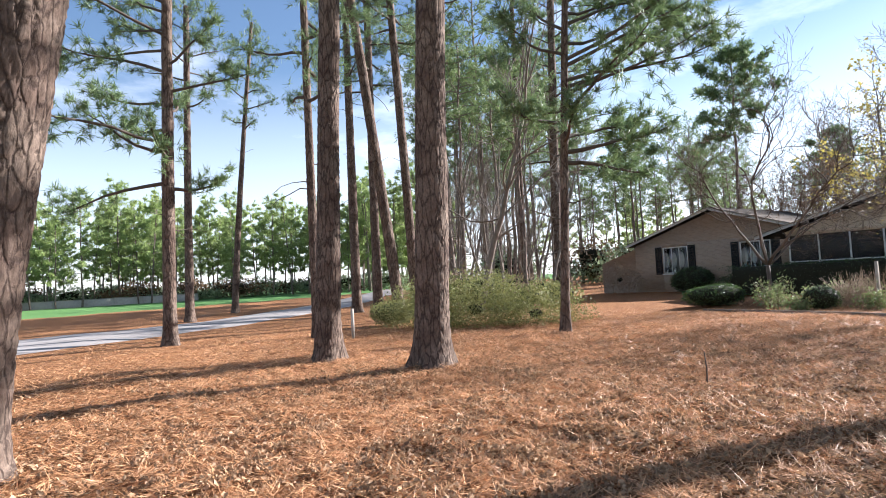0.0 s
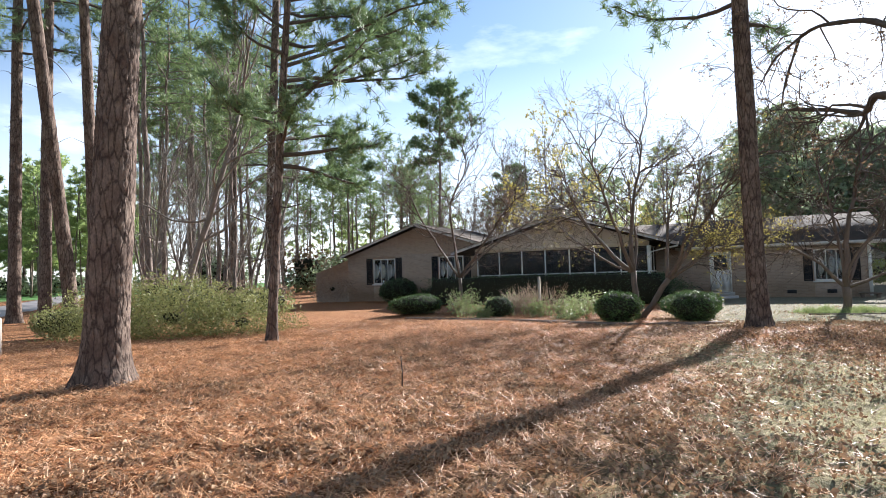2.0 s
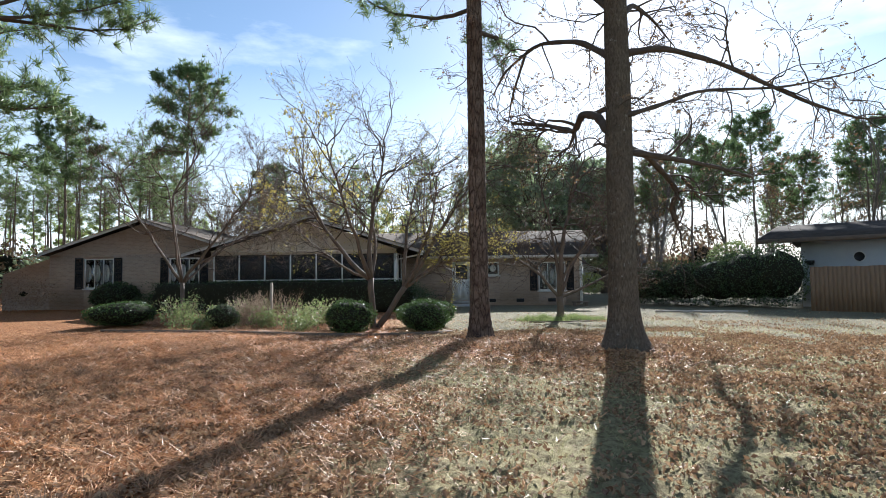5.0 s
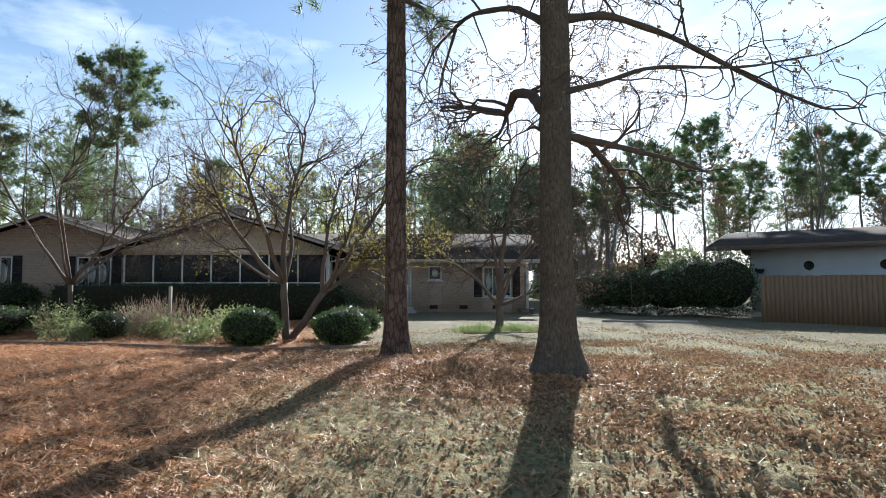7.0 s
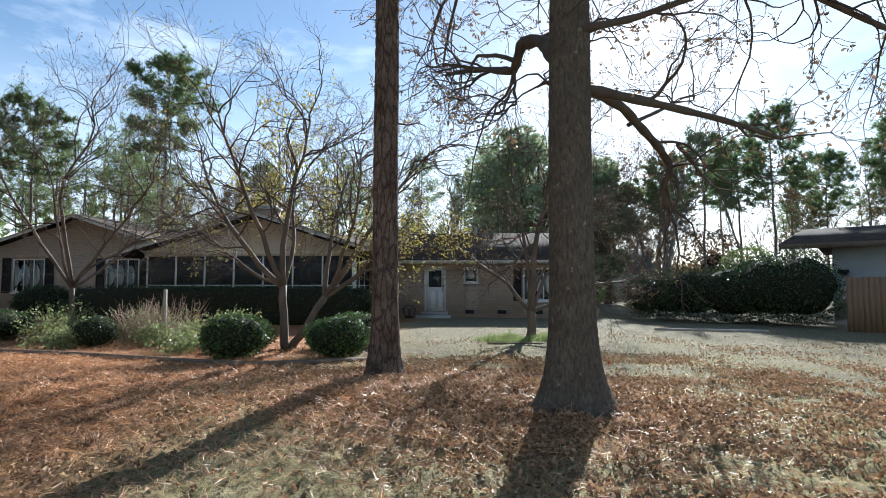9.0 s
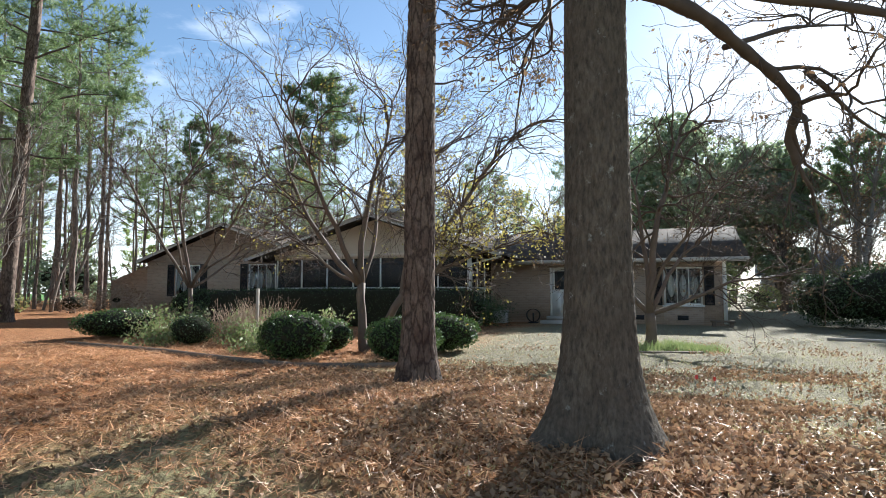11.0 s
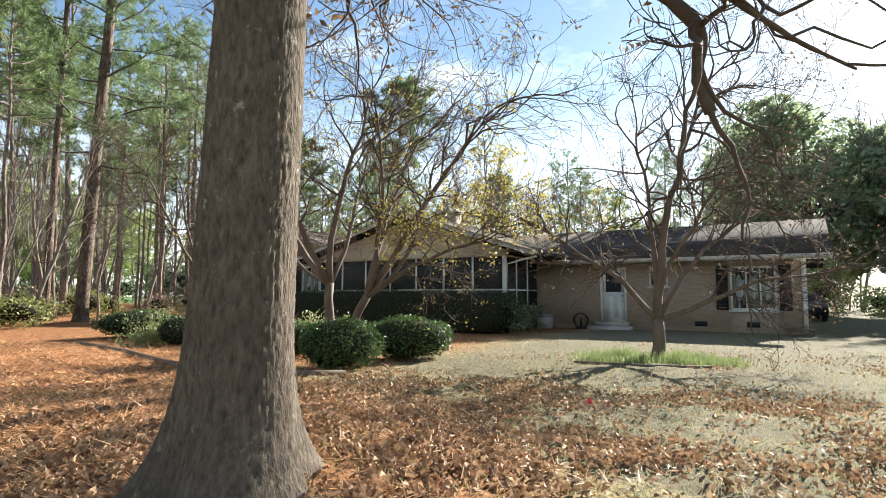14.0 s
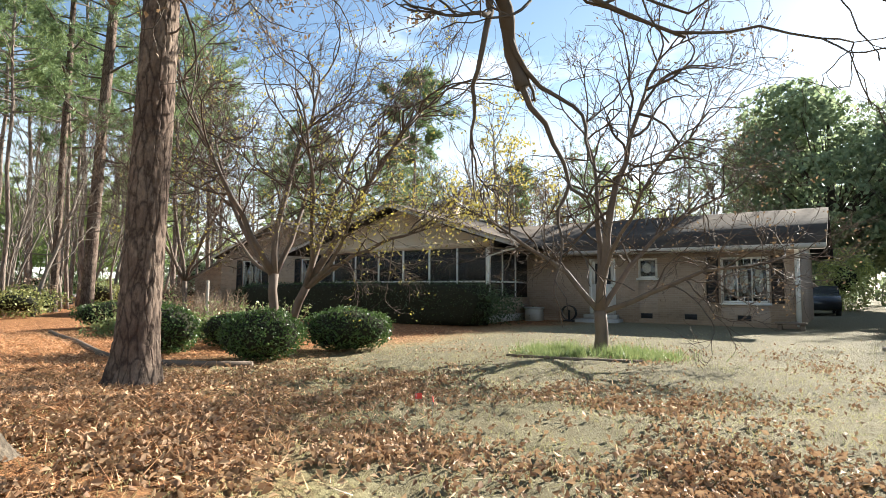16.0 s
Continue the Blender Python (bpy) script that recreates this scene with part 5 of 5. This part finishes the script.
# ---- shrubs and beds ----
WEEDS = ((4.62, 11.0, 0.3), (5.3, 10.5, 0.3), (3.0, 4.6, 0.2), (8.2, 7.5, 0.2), (6.4, 8.6, 0.22), (9.4, 9.6, 0.2))
STAKE = (3.2, 7.0)
leafy_mass("clipped_shrub", "rounded clipped boxwood shrub at the bed's edge", "shrub", 12.4, 12.35, 0.7, 0.66, 0.0, 0.92, 3600, M_BOX_LEAF, 0.06, 101, group="clipped shrubs")
leafy_mass("clipped_shrub", "rounded clipped boxwood shrub with sunlit top", "shrub", 14.05, 11.1, 0.72, 0.7, 0.0, 0.86, 3800, M_BOX_LEAF, 0.06, 102, group="clipped shrubs")
leafy_mass("clipped_shrub", "broad clipped boxwood shrub beside the bare soil", "shrub", 15.75, 12.5, 0.95, 0.72, 0.0, 0.84, 4400, M_BOX_LEAF, 0.06, 103, group="clipped shrubs", turn=-40)
leafy_mass("clipped_shrub", "small rounded shrub under the bare tree", "shrub", 13.6, 13.8, 0.65, 0.6, 0.0, 0.75, 2000, M_BOX_LEAF, 0.06, 104, group="clipped shrubs")
leafy_mass("clipped_shrub", "low wide clipped shrub at the end of the bed", "shrub", 10.2, 21.4, 1.2, 0.9, 0.0, 0.82, 3000, M_BOX_LEAF, 0.07, 105, group="clipped shrubs")
leafy_mass("clipped_shrub", "small dark rounded shrub among the perennials", "shrub", 11.46, 17.2, 0.55, 0.5, 0.0, 0.75, 1500, M_DARK_LEAF, 0.06, 113, group="clipped shrubs")
leafy_mass("large_shrub", "tall dark rounded shrub before a window", "shrub", 14.75, 33.7, 1.35, 1.0, 0.0, 1.5, 3000, M_DARK_LEAF, 0.1, 106)
leafy_mass("large_shrub", "brownish shrub by the wing wall", "shrub", 11.3, 36.4, 1.4, 0.9, 0.0, 1.9, 2400, M_TAN_STEM, 0.1, 107, core=0.12, shag=0.15)
leafy_mass("hedge", "long clipped dark hedge along the screened porch", "hedge", 18.0, 23.47, 6.5, 0.75, -0.1, 1.43, 16000, M_DARK_LEAF, 0.075, 108, lumps=14, boxy=6.0, core=0.93, turn=-54)
leafy_mass("azalea", "sprawling olive-green azalea by the pines", "shrub", -0.6, 19.0, 1.7, 1.4, -0.7, 1.65, 10000, M_OLIVE_LEAF, 0.07, 109, core=0.12, shag=0.14)
leafy_mass("azalea", "sprawling olive-green azalea by the pines", "shrub", 0.9, 18.2, 1.8, 1.5, -0.7, 1.8, 12000, M_OLIVE_LEAF, 0.07, 110, core=0.12, shag=0.14)
leafy_mass("azalea", "low sprawling olive-green azalea by the pines", "shrub", 2.8, 17.9, 1.7, 1.4, -0.7, 1.3, 11000, M_OLIVE_LEAF, 0.07, 111, core=0.12, shag=0.14)
leafy_mass("azalea", "small dark azalea at the foot of the pines", "shrub", -1.9, 20.4, 0.9, 0.8, 0.0, 0.9, 2000, M_OLIVE_LEAF, 0.075, 112, core=0.72)
for i, (x, y, rr, h) in enumerate(((32.8, 12.1, 1.05, 2.0), (32.3, 10.9, 1.4, 2.15), (31.8, 9.6, 1.45, 2.3), (31.4, 8.0, 1.5, 2.4), (31.0, 6.5, 1.5, 2.7), (30.6, 5.4, 1.3, 2.75))):
    leafy_mass("camellia", "tall dark evergreen shrub in a loose row", "shrub", x, y, rr, rr, 0.1, h, 3800, M_DARK_LEAF, 0.09, 120 + i, group="row of dark shrubs", core=0.76, shag=0.09, lumps=12)
leafy_mass("bamboo_clump", "bright sunlit green shrub by the outbuilding", "shrub", 33.4, 7.8, 1.8, 1.3, 0.2, 3.1, 4200, M_BED_LEAF, 0.13, 130, core=0.6)
r = np.random.default_rng(140)
for i in range(26):
    a, d = radians(r.uniform(2, 13)), r.uniform(25, 48)
    x, y = d * math.sin(a), d * math.cos(a)
    if not in_house(x, y):
        leafy_mass("undergrowth_shrub", "wild shrub on the floor of the wood", "shrub", x, y, r.uniform(0.7, 1.4), r.uniform(0.6, 1.2), 0.0, r.uniform(0.8, 2.0), 700, M_OLIVE_LEAF if i % 3 else M_TAN_STEM, 0.14, 141 + i,
                   group="undergrowth", core=0.55)


def bed_plant(label, x, y, spread, height, count, leaf, seed, stems=40, size=0.09):
    """Loose perennial: thin stems with leaves up them."""
    r = np.random.default_rng(seed)
    at = thing("bed_plant", label, "plant", "plants of the bed", at=pose(x, y, float(gz(x, y))))
    s, pts = Soup(), []
    for _ in range(stems):
        line, _d = wander((r.normal(0, spread * 0.3), r.normal(0, spread * 0.3), 0), (r.normal(0, 0.45), r.normal(0, 0.45), 1), height * r.uniform(0.6, 1.1), 4, r, 0.14)
        s.tube(line, np.linspace(0.007, 0.003, 5), 3, False)
        t = r.uniform(0.8, 4, max(1, count // stems))
        i = np.minimum(t.astype(int), 3)
        pts.append(line[i] + (line[i + 1] - line[i]) * (t - i)[:, None] + r.normal(0, 0.07, (len(t), 3)))
    part("stem", s, M_TAN_STEM, at, "", kind="stuff")
    part("foliage", Soup().leaves(np.concatenate(pts), size, size * 0.5, 0.4), leaf, at, "", kind="stuff")


for i, (x, y, sp, h, leaf) in enumerate(((10.9, 18.9, 0.9, 0.85, M_BED_LEAF), (11.5, 17.6, 0.9, 0.7, M_BED_LEAF), (11.7, 20.2, 0.9, 0.9, M_BED_LEAF), (12.5, 16.4, 0.8, 0.6, M_BED_LEAF),
                                         (12.9, 15.2, 0.8, 0.7, M_BED_LEAF), (13.9, 15.4, 0.9, 0.8, M_BED_LEAF), (10.7, 17.3, 0.7, 0.4, M_BED_LEAF), (12.2, 14.2, 0.7, 0.45, M_BED_LEAF),
                                         (13.3, 18.6, 0.9, 0.8, M_BED_LEAF), (14.8, 16.6, 0.8, 0.7, M_BED_LEAF))):
    bed_plant("pale green leafy perennial in the flower bed", x, y, sp, h * 1.2, 640, leaf, 170 + i, 40)
for i, (x, y, h) in enumerate(((12.7, 17.5, 1.1), (13.3, 16.9, 1.25), (13.0, 18.2, 1.0))):
    bed_plant("dry brown ornamental shrub in the flower bed", x, y, 1.0, h, 420, M_TAN_STEM, 190 + i, 130, 0.05)


def post_thing(name, label, x, y, h, half, material):
    z = float(gz(x, y))
    s = Soup().box(x - half, y - half, z - 0.15, x + half, y + half, z + h).box(x - half * 0.7, y - half * 0.7, z + h, x + half * 0.7, y + half * 0.7, z + h + 0.015)
    return solid(name, s, material, label, "post")


post_thing("garden_post", "pale weathered wooden post in the flower bed", 12.98, 16.82, 1.38, 0.035, M_PALE_TIMBER)
post_thing("marker_stake", "pale wooden marker stake in the pine straw", -2.78, 16.4, 0.85, 0.04, M_PALE_TIMBER)


def log_edge(label, line, half, material, lift=0.0):
    p = np.array([(x, y, float(gz(x, y)) + half * 0.6 + lift) for x, y in line])
    s = Soup().tube(p, half, 8)
    solid("landscape_timber", s, material, label, "edging", "bed edging")


log_edge("dark timber edging of the flower bed", [(8.9, 19.6), (9.6, 17.5), (10.5, 15.2), (11.4, 12.6), (12.0, 11.2)], 0.055, M_TIMBER)
log_edge("dark timber edging of the flower bed", [(12.0, 11.15), (13.0, 10.3), (13.9, 10.0)], 0.055, M_TIMBER)
log_edge("pale timber edging at the drive", [(25.85, 8.99), (26.4, 7.4), (27.0, 5.8)], 0.05, M_PALE_TIMBER)
log_edge("weathered timber round the tree bed", [(18.2, 10.3), (19.0, 9.3), (19.9, 8.75)], 0.025, M_TIMBER)


def utility_flag(x, y, seed):
    z = float(gz(x, y))
    at = thing("marker_flag", "small red utility marker flag in the grass", "flag", "marker flags", at=pose(x, y, z, 0, 0, seed * 70))
    part("wire", Soup().tube([(0, 0, -0.05), (0.01, 0, 0.2)], 0.002, 5), M_STEEL, at)
    u = np.linspace(0, 0.06, 6)
    w = 0.008 * np.sin(u * 60)
    v = np.concatenate([np.column_stack([u, w, np.full(6, 0.2)]), np.column_stack([u, w - 0.006, np.full(6, 0.15)])])
    part("flag", Soup().add(v, [(i, i + 1, 7 + i, 6 + i) for i in range(5)]), M_FLAG, at, "red plastic flag")


for i, (x, y) in enumerate(((15.16, 5.82), (15.25, 5.6))):
    utility_flag(x, y, i)

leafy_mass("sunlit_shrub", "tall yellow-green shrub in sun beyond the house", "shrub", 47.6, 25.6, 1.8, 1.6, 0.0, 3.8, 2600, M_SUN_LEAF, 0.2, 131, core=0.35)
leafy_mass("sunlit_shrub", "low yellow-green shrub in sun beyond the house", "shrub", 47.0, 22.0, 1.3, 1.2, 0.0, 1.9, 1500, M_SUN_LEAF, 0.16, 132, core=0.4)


def dry_weed(x, y, h, seed, label):
    r = np.random.default_rng(seed)
    at = thing("dry_weed", label, "weed", "dry weeds", at=pose(x, y, float(gz(x, y))))
    s = Soup()
    for _ in range(26):
        line, _d = wander((r.normal(0, 0.05), r.normal(0, 0.05), 0), (r.normal(0, 0.6), r.normal(0, 0.6), 1), h * r.uniform(0.5, 1.0), 4, r, 0.2)
        s.tube(line, np.linspace(0.004, 0.002, 5), 3, False)
    part("stem", s, M_TAN_STEM, at, "", kind="stuff")


for i, (x, y, h) in enumerate(WEEDS):
    dry_weed(x, y, h, 400 + i, "tuft of dry brown weed stems in the straw")
at = thing("sapling_stake", "thin bare sapling standing in the pine straw", "sapling", at=pose(*STAKE, 0.0))
part("stem", Soup().tube([(0, 0, -0.05), (0.01, 0, 0.2), (0.0, 0.02, 0.42)], [0.012, 0.01, 0.006], 6), M_TWIG, at)

# things along the right wing
at = thing("planter", "square pale concrete planter against the brick wall", "planter", at=HOUSE @ pose(-2.75, 32.5, 0))
part("pot", Soup().prism([(-0.25, -0.25, -0.1), (0.25, -0.25, -0.1), (0.25, 0.25, -0.1), (-0.25, 0.25, -0.1)], (0, 0, 0.1)).box(-0.27, -0.27, 0.0, 0.27, 0.27, 0.46).box(-0.3, -0.3, 0.46, 0.3, 0.3, 0.52), M_CONCRETE, at)
at = thing("hose_reel", "coiled dark garden hose by the door step", "hose", at=HOUSE @ pose(-1.35, 32.6, 0.03))
th = np.linspace(0, 2 * np.pi * 7, 150)
part("hose", Soup().tube(np.column_stack([(0.28 + 0.01 * np.sin(th * 3)) * np.cos(th), 0.16 * th / th.max() - 0.08 + 0 * th, 0.3 + 0.27 * np.sin(th)]), 0.016, 6), M_RUBBER, at)
part("stand", Soup().box(-0.2, -0.1, -0.08, 0.2, 0.12, 0.03).box(-0.03, -0.03, 0.03, 0.03, 0.03, 0.4), M_BLACK, at)
at = thing("bench", "low dark bench at the corner of the house", "bench", at=HOUSE @ pose(5.92, 32.4, 0))
part("seat", Soup().box(-0.42, -0.2, 0.16, 0.42, 0.2, 0.22), M_TIMBER, at)
for dx in (-0.3, 0.3):
    part("leg", Soup().box(dx - 0.06, -0.16, -0.12, dx + 0.06, 0.16, 0.16), M_TIMBER, at)


# parked car beyond the house
def car():
    at = thing("car", "dark parked car beyond the corner of the house", "car", at=pose(41.5, 22.6, 0.02, 0, 0, 40))
    side = [(-2.2, 0.35), (-2.25, 0.75), (-1.9, 0.95), (-1.0, 1.02), (-0.4, 1.42), (1.0, 1.45), (1.8, 1.0), (2.2, 0.9), (2.25, 0.4), (2.1, 0.25), (-2.0, 0.25)]
    part("body", Soup().prism([(a, -0.85, b) for a, b in side], (0, 1.7, 0)), M_CAR, at)
    part("side_window", Soup().prism([(-0.85, -0.856, 1.04), (-0.35, -0.856, 1.36), (0.95, -0.856, 1.38), (1.45, -0.856, 1.04)], (0, 0.004, 0)), M_GLASS, at)
    for a in (-1.4, 1.4):
        for b in (-0.86, 0.66):
            w = part("wheel", Soup().tube([(a, b, 0.32), (a, b + 0.2, 0.32)], 0.32, 20), M_RUBBER, at)
            part("rim", Soup().tube([(a, b - 0.01, 0.32), (a, b + 0.21, 0.32)], 0.19, 14), M_STEEL, w)


car()
# a neighbouring house, far off between the trees
nb = thing("neighbour_house", "distant pale house with a blue-grey roof", "house", at=Matrix.Translation((62.5, 26.8, 0)) @ pose(0, 0, 0, 0, 0, -60))
part("wall", Soup().box(-3, 0, -0.5, 3, 8, 3.0), M_PALE_WALL, nb)
part("roof", Soup().prism([(-3.4, -0.6, 2.9), (-3.4, 4, 5.2), (-3.4, 8.6, 2.9)], (6.8, 0, 0)), plain_material("blue_grey_roof", (0.2, 0.23, 0.28), (0.16, 0.18, 0.22), 2, 0.85), nb)
for u in (-2.2, 0.8):
    w = part("window", Soup().box(u, -0.04, 1.0, u + 1.2, -0.004, 2.2), M_WHITE, nb)
    part("pane", Soup().box(u + 0.1, -0.06, 1.1, u + 1.1, -0.044, 2.1), M_GLASS, w)
# a small white shelter across the fairway
sh = thing("shelter", "small white shelter among the pines across the fairway", "shelter", at=pose(-62, 84, float(gz(-62, 84)), 0, 0, 35))
part("roof", Soup().prism([(-2, -1.6, 2.2), (0, -1.6, 3.0), (2, -1.6, 2.2)], (0, 3.2, 0)), M_CREAM, sh)
for a in (-1.7, 1.7):
    for b in (-1.4, 1.4):
        part("post", Soup().box(a - 0.1, b - 0.1, -0.5, a + 0.1, b + 0.1, 2.2), M_WHITE, sh)
part("back_wall", Soup().box(-1.6, 1.42, -0.5, 1.6, 1.5, 2.2), M_CREAM, sh)
# pale low wall along the far side of the fairway
def far_wall():
    for i in range(14):
        a = radians(-52 + i * 2.2)
        x, y = 108 * math.sin(a), 108 * math.cos(a)
        solid("boundary_wall", Soup().box(-2.1, -0.1, -1, 2.1, 0.1, 1.1).box(-2.15, -0.14, 1.1, 2.15, 0.14, 1.18), M_CREAM, "pale low wall across the fairway", "wall", "boundary wall", at=pose(x, y, float(gz(x, y)), 0, 0, -math.degrees(a)))


far_wall()


# ---- what lies on the ground ----
def straw_share(x, y):
    return 1 / (1 + np.exp((0.6 * x - 0.8 * y + 0.75 + 0.5 * np.sin(y * 0.9 + x) + 0.5 * np.sin(x * 1.4 - y * 0.6)) * 1.3))


def lay(count, cx, cy, sx, sy, seed, keep):
    r = np.random.default_rng(seed)
    p = np.column_stack([r.normal(cx, sx, count), r.normal(cy, sy, count)])
    p = p[r.random(count) < keep(p[:, 0], p[:, 1])]
    return np.column_stack([p, gz(p[:, 0], p[:, 1]) + lumps(p[:, 0], p[:, 1]) + 0.012]), r


def needles_on_ground():
    p, r = lay(600000, 4.5, 6.5, 5.2, 4.2, 201, lambda x, y: np.maximum(straw_share(x, y), 0.95 * np.exp(-(((x - 12) / 2.3) ** 2 + ((y - 6.4) / 3.4) ** 2))) * np.clip(2.6 * patchy(x, y, 0.2, 5) - 0.35, 0.12, 1))
    cell = np.floor(p[:, :2] * 13 + 0.6 * np.sin(p[:, 1::-1] * 5)).astype(int)
    c = np.sin(cell[:, 0] * 12.99 + cell[:, 1] * 78.23) * 43758.5 % 6.283 + r.normal(0, 0.45, len(p))
    d = np.column_stack([np.cos(c), np.sin(c), np.abs(r.normal(0.0, 0.3, len(p)))]) * r.uniform(0.07, 0.2, (len(p), 1))
    up = np.column_stack([r.normal(0, 0.5, len(p)), r.normal(0, 0.5, len(p)), np.ones(len(p))])
    lift = np.column_stack([np.zeros((len(p), 2)), r.uniform(0.0, 0.024, len(p)) - 0.004])
    s = Soup().blades(p + lift, d, r.uniform(0.004, 0.01, len(p)), up)
    p, r = lay(160000, 3.0, 13.0, 6.5, 3.8, 206, lambda x, y: straw_share(x, y) * np.clip(2.6 * patchy(x, y, 0.4, 5) - 0.35, 0.1, 1) * (y > 9.5))
    c = r.uniform(0, 6.283, len(p))
    d = np.column_stack([np.cos(c), np.sin(c), np.abs(r.normal(0.0, 0.35, len(p)))]) * r.uniform(0.08, 0.18, (len(p), 1))
    s.blades(p, d, r.uniform(0.007, 0.015, len(p)), np.column_stack([r.normal(0, 0.5, len(p)), r.normal(0, 0.5, len(p)), np.ones(len(p))]))
    solid("pine_straw", s, M_STRAW, "orange-brown pine straw on the ground", "pine straw", kind="stuff")


def leaves_on_ground():
    def keep(x, y):
        q = 0.5 + 0.5 * np.sin(x * 0.9 + 2 * np.sin(y * 0.7)) * np.sin(y * 0.8 + x * 0.3)
        mound = np.exp(-(((x - 12.2) / 2.1) ** 2 + ((y - 6.0) / 2.9) ** 2) ** 1.5)
        bare = 1 / (1 + np.exp(-(0.809 * x + 0.588 * y - 17.6) * 2))
        patch = np.clip(0.5 + 0.7 * np.sin(1.3 * x + np.sin(1.1 * y)) * np.sin(1.2 * y - 0.5 * x), 0.1, 1)
        beyond = 1 / (1 + np.exp(-(x - 13.8) * 4))
        lawn = (1 - 0.8 * straw_share(x, y)) * (0.16 + 0.4 * q * q + 0.5 * np.clip((3.2 - y) / 3, 0, 1))
        tidy = 1 / (1 + np.exp((4.6 - y) * 2)) / (1 + np.exp((x - 10.2 - 0.06 * y) * 3))
        clump = np.clip(2.2 * patchy(x, y, 0.45, 6) * (0.4 + patchy(x, y, 0.17, 7)) - 0.15, 0.05, 1)
        return np.clip((0.62 * (1 - beyond) * lawn + beyond * 0.55 * patch ** 1.5 + 0.4 * mound * (1 - beyond)) * (1 - 0.8 * bare), 0, 1) * clump * (1 - 0.7 * tidy)

    p, r = lay(260000, 11.0, 3.8, 5.2, 4.6, 202, keep)
    p2, r2 = lay(130000, 18.0, 5.0, 3.6, 3.4, 204, keep)
    p3, r3 = lay(210000, 4.0, 4.8, 4.2, 3.6, 205, lambda x, y: straw_share(x, y) * np.clip(1.9 * patchy(x, y, 0.4, 8) * patchy(x, y, 0.15, 9) - 0.1, 0.02, 1))
    p = np.concatenate([p, p2, p3])
    s = Soup().leaves(p + np.column_stack([np.zeros((len(p), 2)), r.uniform(0, 0.04, len(p))]), 0.058, 0.034, 0.7, 0.45)
    solid("fallen_leaves", s, M_LITTER, "curled brown fallen leaves on the lawn", "fallen leaves", kind="stuff")


def tufts_of_grass():
    p, r = lay(70000, 14.0, 5.5, 6.0, 5.0, 203, lambda x, y: (1 - straw_share(x, y)) * (0.3 + 0.7 * (np.sin(x * 1.7) * np.sin(y * 1.3 + x) > -0.2)))
    d = np.column_stack([r.normal(0, 0.025, len(p)), r.normal(0, 0.025, len(p)), r.uniform(0.02, 0.06, len(p))])
    s = Soup().blades(p - np.array([0, 0, 0.012]), d, 0.006)
    solid("grass", s, M_GRASS, "short dry winter grass", "grass", kind="stuff")
    c = np.array([19.8, 10.0])
    n = 6000
    q = c + np.where(r.random((n, 1)) < 0.5, [[-0.5, 0.45]], [[0.6, -0.5]]) + r.normal(0, 0.34, (n, 2))
    p = np.column_stack([q, gz(q[:, 0], q[:, 1])])
    d = np.column_stack([r.normal(0, 0.06, n), r.normal(0, 0.06, n), r.uniform(0.06, 0.27, n) * (0.3 + patchy(q[:, 0], q[:, 1], 0.25, 12))])
    solid("border_grass", Soup().blades(p, d, 0.014), M_BED_LEAF, "tufts of green border grass under the bare tree", "grass", kind="stuff")


needles_on_ground()
leaves_on_ground()
tufts_of_grass()
